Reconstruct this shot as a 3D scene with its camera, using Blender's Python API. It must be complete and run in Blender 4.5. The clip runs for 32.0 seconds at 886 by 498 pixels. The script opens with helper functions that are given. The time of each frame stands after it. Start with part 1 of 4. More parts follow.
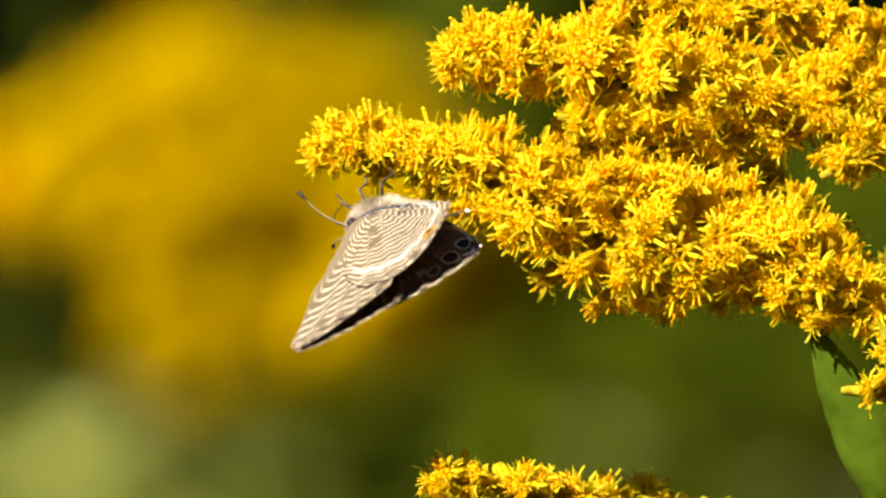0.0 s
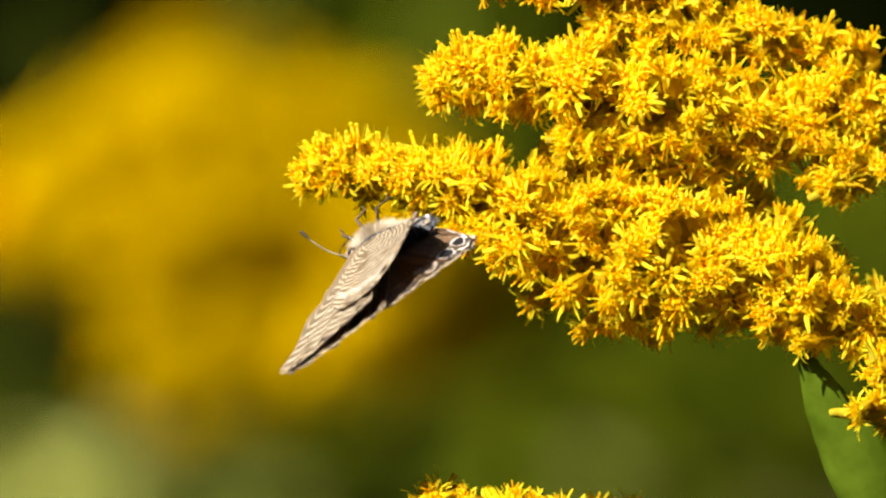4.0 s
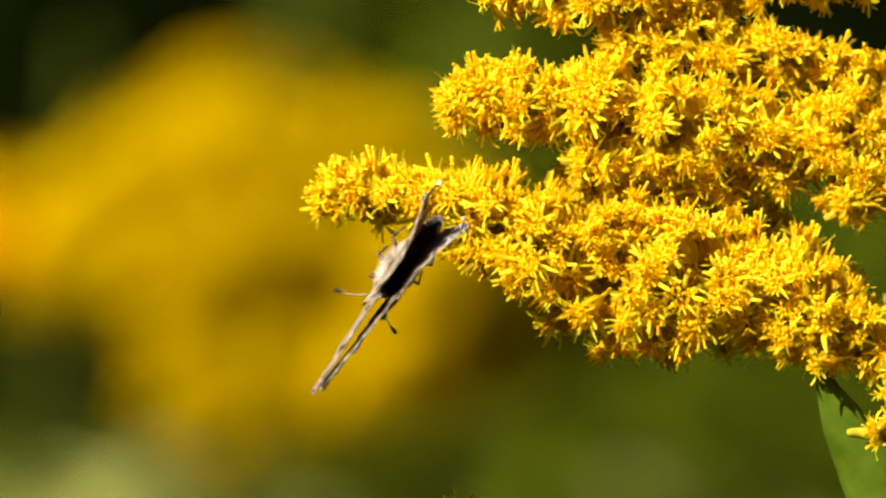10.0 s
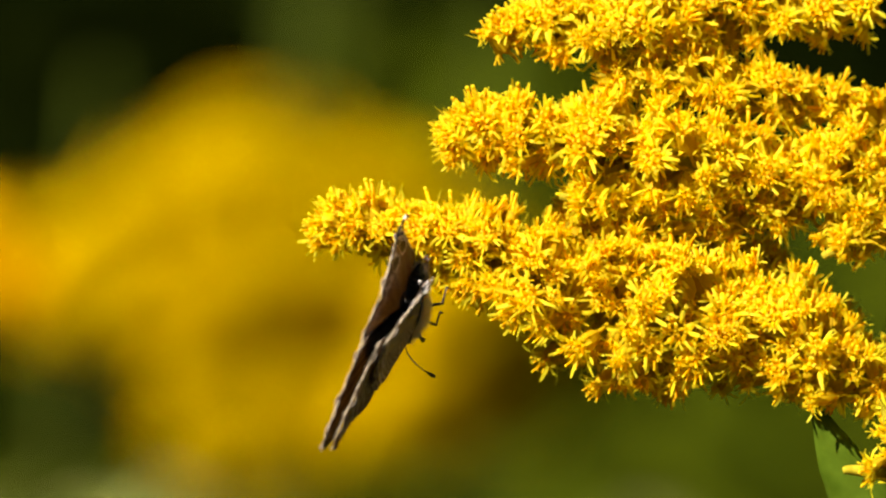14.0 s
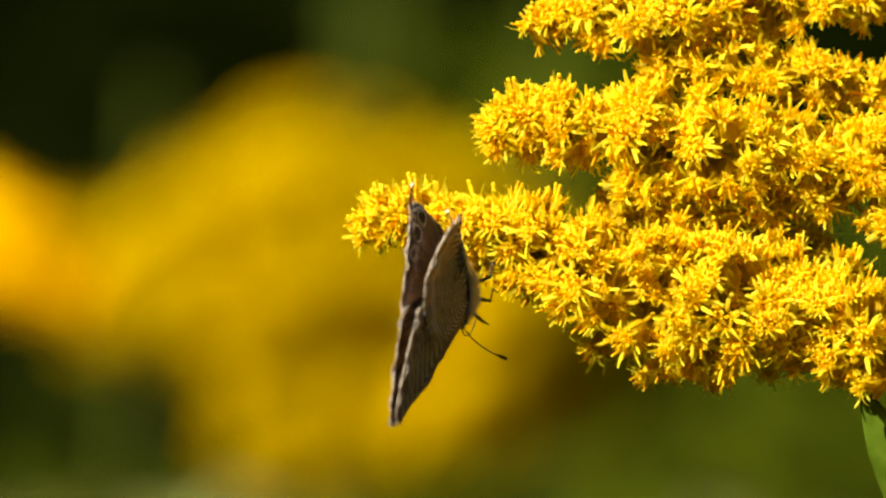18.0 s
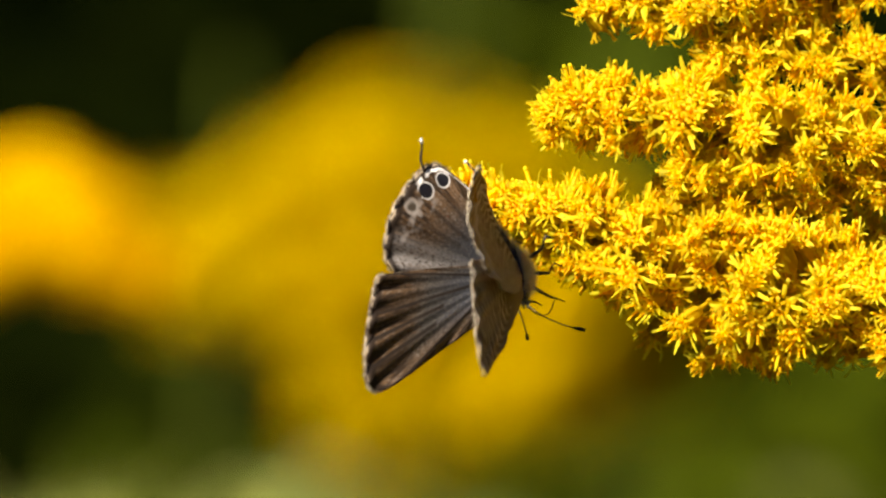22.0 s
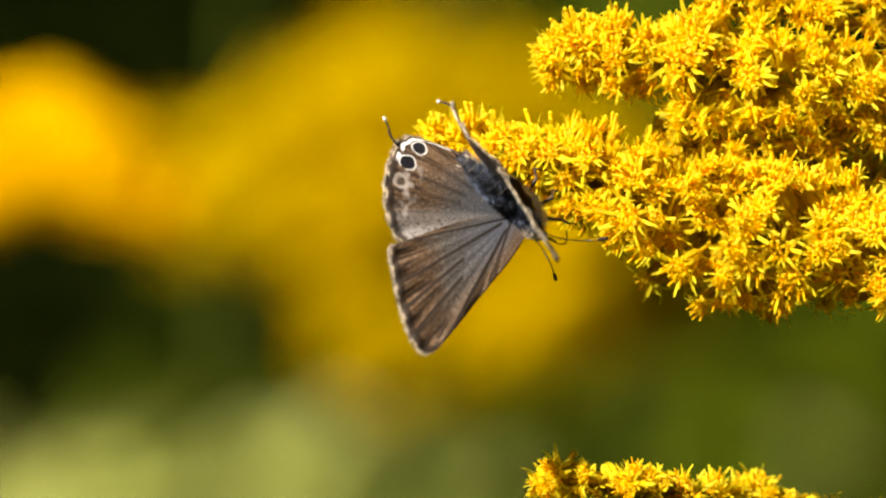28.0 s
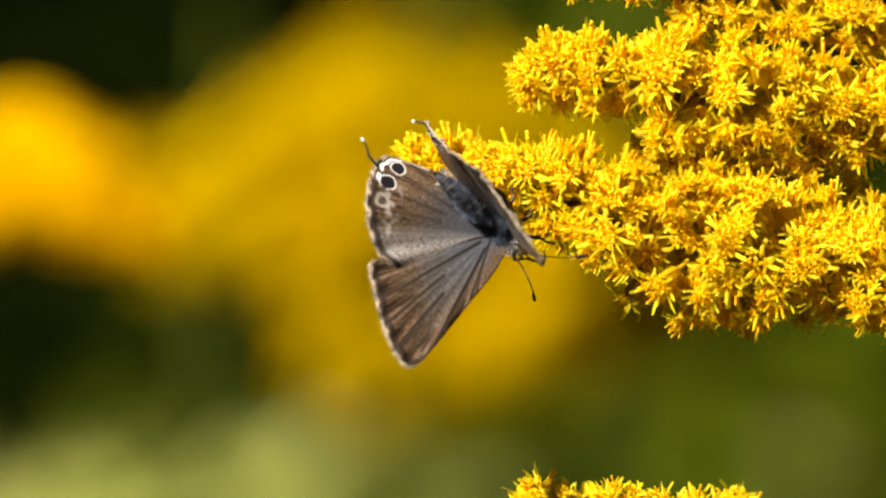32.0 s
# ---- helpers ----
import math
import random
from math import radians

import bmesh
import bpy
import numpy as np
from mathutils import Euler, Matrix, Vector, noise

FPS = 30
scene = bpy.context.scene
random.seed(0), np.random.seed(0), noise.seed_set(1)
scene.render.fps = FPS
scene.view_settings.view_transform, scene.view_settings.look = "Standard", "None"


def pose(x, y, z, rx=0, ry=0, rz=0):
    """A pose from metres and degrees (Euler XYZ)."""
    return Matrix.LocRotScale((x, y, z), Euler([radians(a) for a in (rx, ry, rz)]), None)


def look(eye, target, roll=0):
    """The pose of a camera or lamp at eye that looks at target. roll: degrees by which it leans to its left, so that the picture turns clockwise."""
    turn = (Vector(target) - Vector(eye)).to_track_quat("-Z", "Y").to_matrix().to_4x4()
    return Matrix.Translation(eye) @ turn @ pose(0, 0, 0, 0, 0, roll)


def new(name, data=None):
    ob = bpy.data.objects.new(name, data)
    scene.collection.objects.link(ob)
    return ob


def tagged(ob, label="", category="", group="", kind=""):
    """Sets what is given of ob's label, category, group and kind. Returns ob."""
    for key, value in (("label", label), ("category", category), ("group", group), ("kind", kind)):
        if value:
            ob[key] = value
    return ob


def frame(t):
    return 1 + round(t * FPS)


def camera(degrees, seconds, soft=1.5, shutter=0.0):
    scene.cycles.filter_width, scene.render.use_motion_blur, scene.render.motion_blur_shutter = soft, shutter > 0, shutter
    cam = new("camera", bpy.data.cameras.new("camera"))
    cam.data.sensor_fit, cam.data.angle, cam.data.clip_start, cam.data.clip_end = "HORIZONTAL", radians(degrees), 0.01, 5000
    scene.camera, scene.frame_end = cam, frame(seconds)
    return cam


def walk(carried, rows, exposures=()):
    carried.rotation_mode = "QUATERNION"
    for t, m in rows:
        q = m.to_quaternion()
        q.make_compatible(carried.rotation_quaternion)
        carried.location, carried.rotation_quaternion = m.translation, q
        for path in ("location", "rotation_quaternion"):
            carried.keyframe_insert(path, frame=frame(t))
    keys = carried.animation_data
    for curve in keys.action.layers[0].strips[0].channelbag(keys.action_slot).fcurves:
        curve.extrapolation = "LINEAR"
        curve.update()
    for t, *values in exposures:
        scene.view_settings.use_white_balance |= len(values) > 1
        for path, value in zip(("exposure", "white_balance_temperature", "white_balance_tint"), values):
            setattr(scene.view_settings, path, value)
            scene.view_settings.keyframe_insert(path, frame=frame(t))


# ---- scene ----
# The world: z up, the lens looks along +y, the flowers stand about 1.2 m over the ground.
from mathutils import Quaternion

MM = 0.001
EYE_Y, TOP = -1.0, 1.2


# ---- camera ----
def eye(x, z, pan, tilt, roll):
    return pose(x, EYE_Y, TOP + z, 90 + tilt, 0, -pan) @ pose(0, 0, 0, 0, 0, roll)


cam = camera(4.46, 32.0, soft=2.3)
cam.data.dof.use_dof = True
cam.data.dof.focus_distance = 0.9955
cam.data.dof.aperture_fstop = 25.0
VIEW = [
    (0, 0.00000, 0.00000, 0.3482, -0.2709, 1.548),
    (0.5, 0.00011, -0.00006, 0.3562, -0.2987, 1.869),
    (1, 0.00021, -0.00011, 0.3874, -0.2821, 1.814),
    (1.5, 0.00032, -0.00017, 0.4015, -0.2366, 1.735),
    (2, 0.00043, -0.00022, 0.4007, -0.1790, 1.521),
    (2.5, 0.00053, -0.00028, 0.3838, -0.1797, 1.238),
    (3, 0.00064, -0.00033, 0.3779, -0.1779, 1.285),
    (3.5, 0.00075, -0.00039, 0.3723, -0.1239, 1.385),
    (5.5, 0.00117, -0.00061, 0.2753, -0.1377, 1.273),
    (6, 0.00128, -0.00067, 0.2647, -0.1451, 1.459),
    (6.5, 0.00155, -0.00072, 0.2454, -0.1583, 1.380),
    (7, 0.00181, -0.00078, 0.2208, -0.1417, 1.333),
    (7.5, 0.00208, -0.00083, 0.2087, -0.1155, 1.160),
    (8, 0.00235, -0.00089, 0.2202, -0.0764, 1.517),
    (8.5, 0.00261, -0.00094, 0.2207, -0.0391, 1.291),
    (9, 0.00288, -0.00100, 0.1991, -0.0386, 1.356),
    (9.5, 0.00328, -0.00113, 0.1555, -0.0208, 1.211),
    (10, 0.00368, -0.00125, 0.1087, 0.0312, 1.023),
    (10.5, 0.00408, -0.00137, 0.0928, 0.0874, 1.015),
    (11, 0.00448, -0.00150, 0.0915, 0.1439, 1.329),
    (11.5, 0.00488, -0.00163, 0.0540, 0.1971, 1.427),
    (12, 0.00528, -0.00175, 0.0170, 0.1880, 1.203),
    (12.5, 0.00568, -0.00187, 0.0118, 0.1709, 1.208),
    (13, 0.00608, -0.00200, -0.0066, 0.2172, 1.332),
    (13.5, 0.00632, -0.00217, -0.0446, 0.2616, 1.403),
    (14, 0.00656, -0.00233, -0.0478, 0.2633, 1.542),
    (14.5, 0.00680, -0.00250, 0.0041, 0.2253, 1.248),
    (16.5, 0.00776, -0.00317, -0.1149, 0.2577, 0.810),
    (17, 0.00800, -0.00333, -0.1318, 0.2822, 0.757),
    (17.5, 0.00840, -0.00350, -0.2600, 0.2979, 0.644),
    (18, 0.00880, -0.00367, -0.3998, 0.3016, 0.369),
    (18.5, 0.00920, -0.00383, -0.4802, 0.3350, 0.396),
    (19, 0.00960, -0.00400, -0.4953, 0.4210, 0.432),
    (19.5, 0.01020, -0.00375, -0.5428, 0.4634, 0.401),
    (20, 0.01080, -0.00350, -0.5884, 0.4203, 0.434),
    (20.5, 0.01140, -0.00325, -0.6134, 0.3456, 0.359),
    (21, 0.01200, -0.00300, -0.6788, 0.2922, 0.357),
    (21.5, 0.01260, -0.00237, -0.7988, 0.2283, 0.372),
    (22, 0.01320, -0.00175, -0.9367, 0.1244, 0.209),
    (22.5, 0.01380, -0.00113, -1.0420, -0.0171, 0.107),
    (23, 0.01440, -0.00050, -1.1058, -0.1557, 0.228),
    (23.5, 0.01448, -0.00045, -1.1516, -0.2074, 0.087),
    (24, 0.01456, -0.00040, -1.1668, -0.2012, 0.149),
    (24.5, 0.01464, -0.00035, -1.1504, -0.1813, 0.512),
    (25, 0.01472, -0.00030, -1.1471, -0.1733, 0.129),
    (25.5, 0.01480, -0.00025, -1.1374, -0.1453, 0.260),
    (27.5, 0.01512, -0.00005, -1.0718, -0.2503, 0.463),
    (28, 0.01520, 0.00000, -1.0496, -0.2687, 0.417),
    (28.5, 0.01530, 0.00006, -1.0693, -0.2691, 0.272),
    (29, 0.01540, 0.00013, -1.0926, -0.2679, 0.432),
    (29.5, 0.01550, 0.00019, -1.0671, -0.2689, 0.493),
    (30, 0.01560, 0.00025, -1.0111, -0.2383, 0.419),
    (30.5, 0.01570, 0.00031, -0.9717, -0.1844, 0.151),
    (31, 0.01580, 0.00038, -0.9524, -0.1542, 0.035),
    (31.5, 0.01590, 0.00044, -0.9580, -0.1761, -0.016),
    (32, 0.01600, 0.00050, -0.9849, -0.1964, -0.128),
]
walk(cam, [(t, eye(*row)) for t, *row in VIEW], [(0.0, 1.46, 7200, 14), (32.0, 1.46, 7200, 14)])

# ---- light ----
SUN = Vector((-0.58, -0.6, 0.55)).normalized()
world = bpy.data.worlds.new("sky")
scene.world = world
world.use_nodes = True
wn = world.node_tree.nodes
wl = world.node_tree.links
sky = wn.new("ShaderNodeTexSky")
sky.sky_type = "NISHITA"
sky.sun_disc = False
sky.sun_elevation = math.asin(SUN.z)
sky.sun_rotation = math.atan2(SUN.x, SUN.y)
wn["Background"].inputs[1].default_value = 0.028
wl.new(sky.outputs[0], wn["Background"].inputs[0])
sun = new("sun", bpy.data.lights.new("sun", "SUN"))
sun.data.energy = 4.7
sun.data.angle = radians(0.53)
sun.data.color = (1.0, 0.95, 0.86)
sun.matrix_world = look(SUN * 5, (0, 0, 0))



# ---- materials ----
class Nodes:
    """A short way to write node materials."""

    def __init__(self, name):
        self.mat = bpy.data.materials.new(name)
        self.mat.use_nodes = True
        self.tree = self.mat.node_tree
        self.bsdf = self.tree.nodes["Principled BSDF"]
        self.out = self.tree.nodes["Material Output"]

    def add(self, kind, **inputs):
        node = self.tree.nodes.new("ShaderNode" + kind)
        for key, value in inputs.items():
            self.put(node.inputs[key.replace("_", " ")], value)
        return node

    def put(self, socket, value):
        if isinstance(value, bpy.types.NodeSocket):
            self.tree.links.new(value, socket)
        else:
            socket.default_value = value

    def math(self, op, a, b=0.0, c=0.0):
        node = self.tree.nodes.new("ShaderNodeMath")
        node.operation = op
        for i, v in enumerate((a, b, c)):
            self.put(node.inputs[i], v)
        return node.outputs[0]

    def step(self, x, lo, hi):
        node = self.tree.nodes.new("ShaderNodeMapRange")
        node.interpolation_type = "SMOOTHSTEP"
        for i, v in enumerate((x, lo, hi)):
            self.put(node.inputs[i], v)
        return node.outputs[0]

    def mix(self, fac, a, b, how="MIX"):
        node = self.tree.nodes.new("ShaderNodeMix")
        node.data_type, node.blend_type = "RGBA", how
        self.put(node.inputs[0], fac)
        for i, v in ((6, a), (7, b)):
            self.put(node.inputs[i], (*v, 1) if isinstance(v, tuple) else v)
        return node.outputs[2]

    def noise(self, scale, detail=3.0, vector=None):
        node = self.add("TexNoise", Scale=scale, Detail=detail)
        if vector is not None:
            self.put(node.inputs["Vector"], vector)
        else:
            co = self.tree.nodes.new("ShaderNodeTexCoord")
            self.put(node.inputs["Vector"], co.outputs["Object"])
        return node.outputs[0]

    def place(self):
        co = self.tree.nodes.new("ShaderNodeTexCoord")
        sep = self.add("SeparateXYZ", Vector=co.outputs["Object"])
        return co.outputs["Object"], sep.outputs[0], sep.outputs[1], sep.outputs[2]

    def chance(self):
        return self.tree.nodes.new("ShaderNodeObjectInfo").outputs["Random"]

    def finish(self, colour, rough=0.5, through_light=0.0, tint=None, bump=None, depth=0.3, spec=0.5):
        self.put(self.bsdf.inputs["Base Color"], (*colour, 1) if isinstance(colour, tuple) else colour)
        self.put(self.bsdf.inputs["Roughness"], rough)
        self.bsdf.inputs["Specular IOR Level"].default_value = spec
        if bump is not None:
            node = self.add("Bump", Height=bump, Strength=depth, Distance=0.0001)
            self.put(self.bsdf.inputs["Normal"], node.outputs[0])
        if through_light:
            tr = self.tree.nodes.new("ShaderNodeBsdfTranslucent")
            c = colour if tint is None else tint
            self.put(tr.inputs[0], (*c, 1) if isinstance(c, tuple) else c)
            both = self.tree.nodes.new("ShaderNodeMixShader")
            both.inputs[0].default_value = through_light
            self.tree.links.new(self.bsdf.outputs[0], both.inputs[1])
            self.tree.links.new(tr.outputs[0], both.inputs[2])
            self.tree.links.new(both.outputs[0], self.out.inputs[0])
        return self.mat


def leafy(name, dark, light, scale, rough=0.5, through_light=0.25, spec=0.4):
    n = Nodes(name)
    c = n.mix(n.step(n.noise(scale, 4.0), 0.35, 0.7), dark, light)
    c = n.mix(n.math("MULTIPLY", n.chance(), 0.35), c, tuple(v * 0.6 for v in dark))
    return n.finish(c, rough, through_light, bump=n.noise(scale * 6), depth=0.4, spec=spec)


def petal_paint(name, low, high, deep, through_light, spec=0.18):
    n = Nodes(name)
    c = n.mix(n.step(n.noise(700.0, 3.0), 0.35, 0.7), low, high)
    c = n.mix(n.math("MULTIPLY", n.chance(), 0.5), c, deep)
    return n.finish(c, 0.5, through_light, bump=n.noise(3000.0), depth=0.2, spec=spec)


RAY = petal_paint("ray_yellow", (0.93, 0.83, 0.03), (0.96, 0.9, 0.055), (0.93, 0.74, 0.02), 0.66)
DISC = petal_paint("disc_yellow", (0.93, 0.7, 0.018), (0.95, 0.78, 0.024), (0.9, 0.6, 0.012), 0.66)
ANTHER = petal_paint("anther_orange", (0.9, 0.53, 0.006), (0.93, 0.64, 0.01), (0.85, 0.43, 0.005), 0.5)
BRACT = leafy("bract_green", (0.62, 0.41, 0.01), (0.78, 0.54, 0.014), 600.0, 0.6, 0.5, 0.1)
TWIG = leafy("twig_green", (0.3, 0.25, 0.012), (0.42, 0.34, 0.02), 500.0, 0.7, 0.0, 0.1)
FAR_STEM = leafy("far_stem", (0.03, 0.045, 0.004), (0.06, 0.075, 0.008), 60.0, 0.8, 0.0, 0.05)
LEAF = leafy("leaf_green", (0.065, 0.12, 0.006), (0.12, 0.2, 0.014), 220.0, 0.55, 0.3, 0.12)
FAR_YELLOW = petal_paint("far_yellow", (0.67, 0.47, 0.001), (0.77, 0.56, 0.001), (0.61, 0.4, 0.001), 0.35, 0.03)
FAR_ORANGE = petal_paint("far_orange", (0.72, 0.43, 0.001), (0.8, 0.5, 0.001), (0.68, 0.37, 0.001), 0.35, 0.03)
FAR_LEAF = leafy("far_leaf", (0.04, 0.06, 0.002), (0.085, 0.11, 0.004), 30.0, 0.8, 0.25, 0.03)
# pale green, with a sunlit look put into the base colour
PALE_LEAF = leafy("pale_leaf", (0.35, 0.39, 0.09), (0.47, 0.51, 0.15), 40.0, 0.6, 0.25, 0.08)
# near-black leaf green: the hedge's shade is painted into the colour
SHADED_LEAF = leafy("shaded_leaf", (0.003, 0.006, 0.001), (0.01, 0.014, 0.001), 20.0, 0.9, 0.1, 0.0)
SOIL = Nodes("soil")
SOIL = SOIL.finish(SOIL.mix(SOIL.step(SOIL.noise(6.0, 6.0), 0.35, 0.7), (0.03, 0.035, 0.012), (0.07, 0.075, 0.03)), 0.95, bump=SOIL.noise(60.0), depth=0.6)


# ---- builders ----
def part(name, bm, material, parent, label="", smooth=True):
    mesh = bpy.data.meshes.new(name)
    bm.to_mesh(mesh)
    bm.free()
    return link(name, mesh, material, parent, label, smooth)


def link(name, mesh, material, parent, label="", smooth=True):
    for m in material if isinstance(material, (list, tuple)) else [material]:
        mesh.materials.append(m)
    if smooth:
        mesh.polygons.foreach_set("use_smooth", [True] * len(mesh.polygons))
    ob = new(name, mesh)
    ob.parent = parent
    return tagged(ob, label)


class Soup:
    """Vertices and faces gathered for one mesh."""

    def __init__(self):
        self.v, self.f, self.m = [], [], []

    def face(self, pts, mat=0):
        k = len(self.v)
        self.v.extend(pts)
        self.f.append(tuple(range(k, k + len(pts))))
        self.m.append(mat)

    def grid(self, rows, mat=0, closed=False):
        k, w = len(self.v), len(rows[0])
        for r in rows:
            self.v.extend(r)
        for i in range(len(rows) - 1):
            for j in range(w if closed else w - 1):
                a, b = k + i * w + j, k + i * w + (j + 1) % w
                self.f.append((a, b, b + w, a + w))
                self.m.append(mat)

    def tube(self, pts, radii, sides=6, mat=0, cap=True):
        rows = []
        ref = Vector((0.13, 0.31, 0.94))
        for i, p in enumerate(pts):
            d = (Vector(pts[min(i + 1, len(pts) - 1)]) - Vector(pts[max(i - 1, 0)])).normalized()
            if abs(d.dot(ref)) > 0.95:
                ref = Vector((0.9, 0.2, 0.1))
            a = d.cross(ref).normalized()
            b = d.cross(a)
            rows.append([Vector(p) + radii[i] * (a * math.cos(q) + b * math.sin(q)) for q in (2 * math.pi * j / sides for j in range(sides))])
        k = len(self.v)
        self.grid(rows, mat, True)
        if cap:
            n = len(rows)
            self.f.append(tuple(reversed(range(k, k + sides))))
            self.f.append(tuple(range(k + (n - 1) * sides, k + n * sides)))
            self.m += [mat, mat]

    def mesh(self, name):
        me = bpy.data.meshes.new(name)
        me.from_pydata([tuple(p) for p in self.v], [], self.f)
        me.polygons.foreach_set("material_index", self.m)
        me.update()
        return me


def spline(pts, n):
    """n + 1 points of a smooth curve through pts (tuples of any length)."""
    p = [np.array(q, float) for q in pts]
    p = [2 * p[0] - p[1]] + p + [2 * p[-1] - p[-2]]
    out = []
    for k in range(n + 1):
        s = k / n * (len(p) - 3)
        i = min(int(s), len(p) - 4)
        u = s - i
        a, b, c, d = p[i:i + 4]
        out.append(0.5 * ((2 * b) + (c - a) * u + (2 * a - 5 * b + 4 * c - d) * u ** 2 + (3 * b - a - 3 * c + d) * u ** 3))
    return out


def frame_of(axis, spin=0.0):
    return axis.to_track_quat("Z", "Y").to_matrix().to_4x4() @ Matrix.Rotation(spin, 4, "Z")


def at(p):
    return Vector((p[0], p[1], p[2])) * MM + Vector((0, 0, TOP))


# ---- the goldenrod in focus ----
def ray_floret(s, rnd, ang, out0, h, length, width, lean, droop):
    """A strap petal: a trough of four lengths that bends outwards."""
    d = Vector((math.cos(ang), math.sin(ang), 0))
    side = Vector((-d.y, d.x, 0))
    rows, p, tilt = [], d * out0 + Vector((0, 0, h)), lean
    twist = rnd.uniform(-1.1, 1.1)
    for k, w in enumerate((0.45, 0.8, 1.0, 1.0, 0.6)):
        way = d * math.sin(tilt) + Vector((0, 0, math.cos(tilt)))
        up = way.cross(side)
        sd = side * math.cos(twist * k / 4) + up * math.sin(twist * k / 4)
        hw = width * w / 2
        rows.append([p - sd * hw - up * hw * 0.35, p, p + sd * hw - up * hw * 0.35])
        p = p + way * length / 4
        tilt += droop / 4
    s.grid(rows, 0)


def disc_floret(s, rnd, base, way, length, open_):
    a = way.orthogonal().normalized()
    b = way.cross(a)
    n = 5
    rows = []
    for z, r in ((0, 0.13), (0.55, 0.17), (1.0, 0.32)):
        rows.append([base + way * length * z + r * (a * math.cos(q) + b * math.sin(q)) for q in (2 * math.pi * j / n for j in range(n))])
    s.grid(rows, 1, True)
    top = base + way * length
    if open_:
        for j in range(n):
            q = 2 * math.pi * (j + rnd.uniform(-0.1, 0.1)) / n
            d = a * math.cos(q) + b * math.sin(q)
            e = a * -math.sin(q) + b * math.cos(q)
            r0 = top + d * 0.26
            tip = top + d * (0.74 + rnd.uniform(-0.18, 0.2)) + way * rnd.uniform(-0.5, 0.35)
            mid = top + d * 0.52 + way * 0.14
            s.grid([[r0 - e * 0.14, r0 + e * 0.14], [mid - e * 0.12, mid + e * 0.12], [tip - e * 0.04, tip + e * 0.04]], 1)
        h = rnd.uniform(0.35, 1.1)
        lean = a * rnd.uniform(-0.3, 0.3) + b * rnd.uniform(-0.3, 0.3)
        s.tube([top - way * 0.2, top + way * h * 0.7 + lean * h * 0.7, top + way * h + lean * h], [0.09, 0.1, 0.12], 5, 2)
        s.tube([top + way * h + lean * h, top + way * (h + 0.16) + lean * h], [0.13, 0.07], 5, 0)
    else:
        s.tube([top, top + way * 0.3, top + way * 0.5], [0.3, 0.27, 0.08], 5, 1)


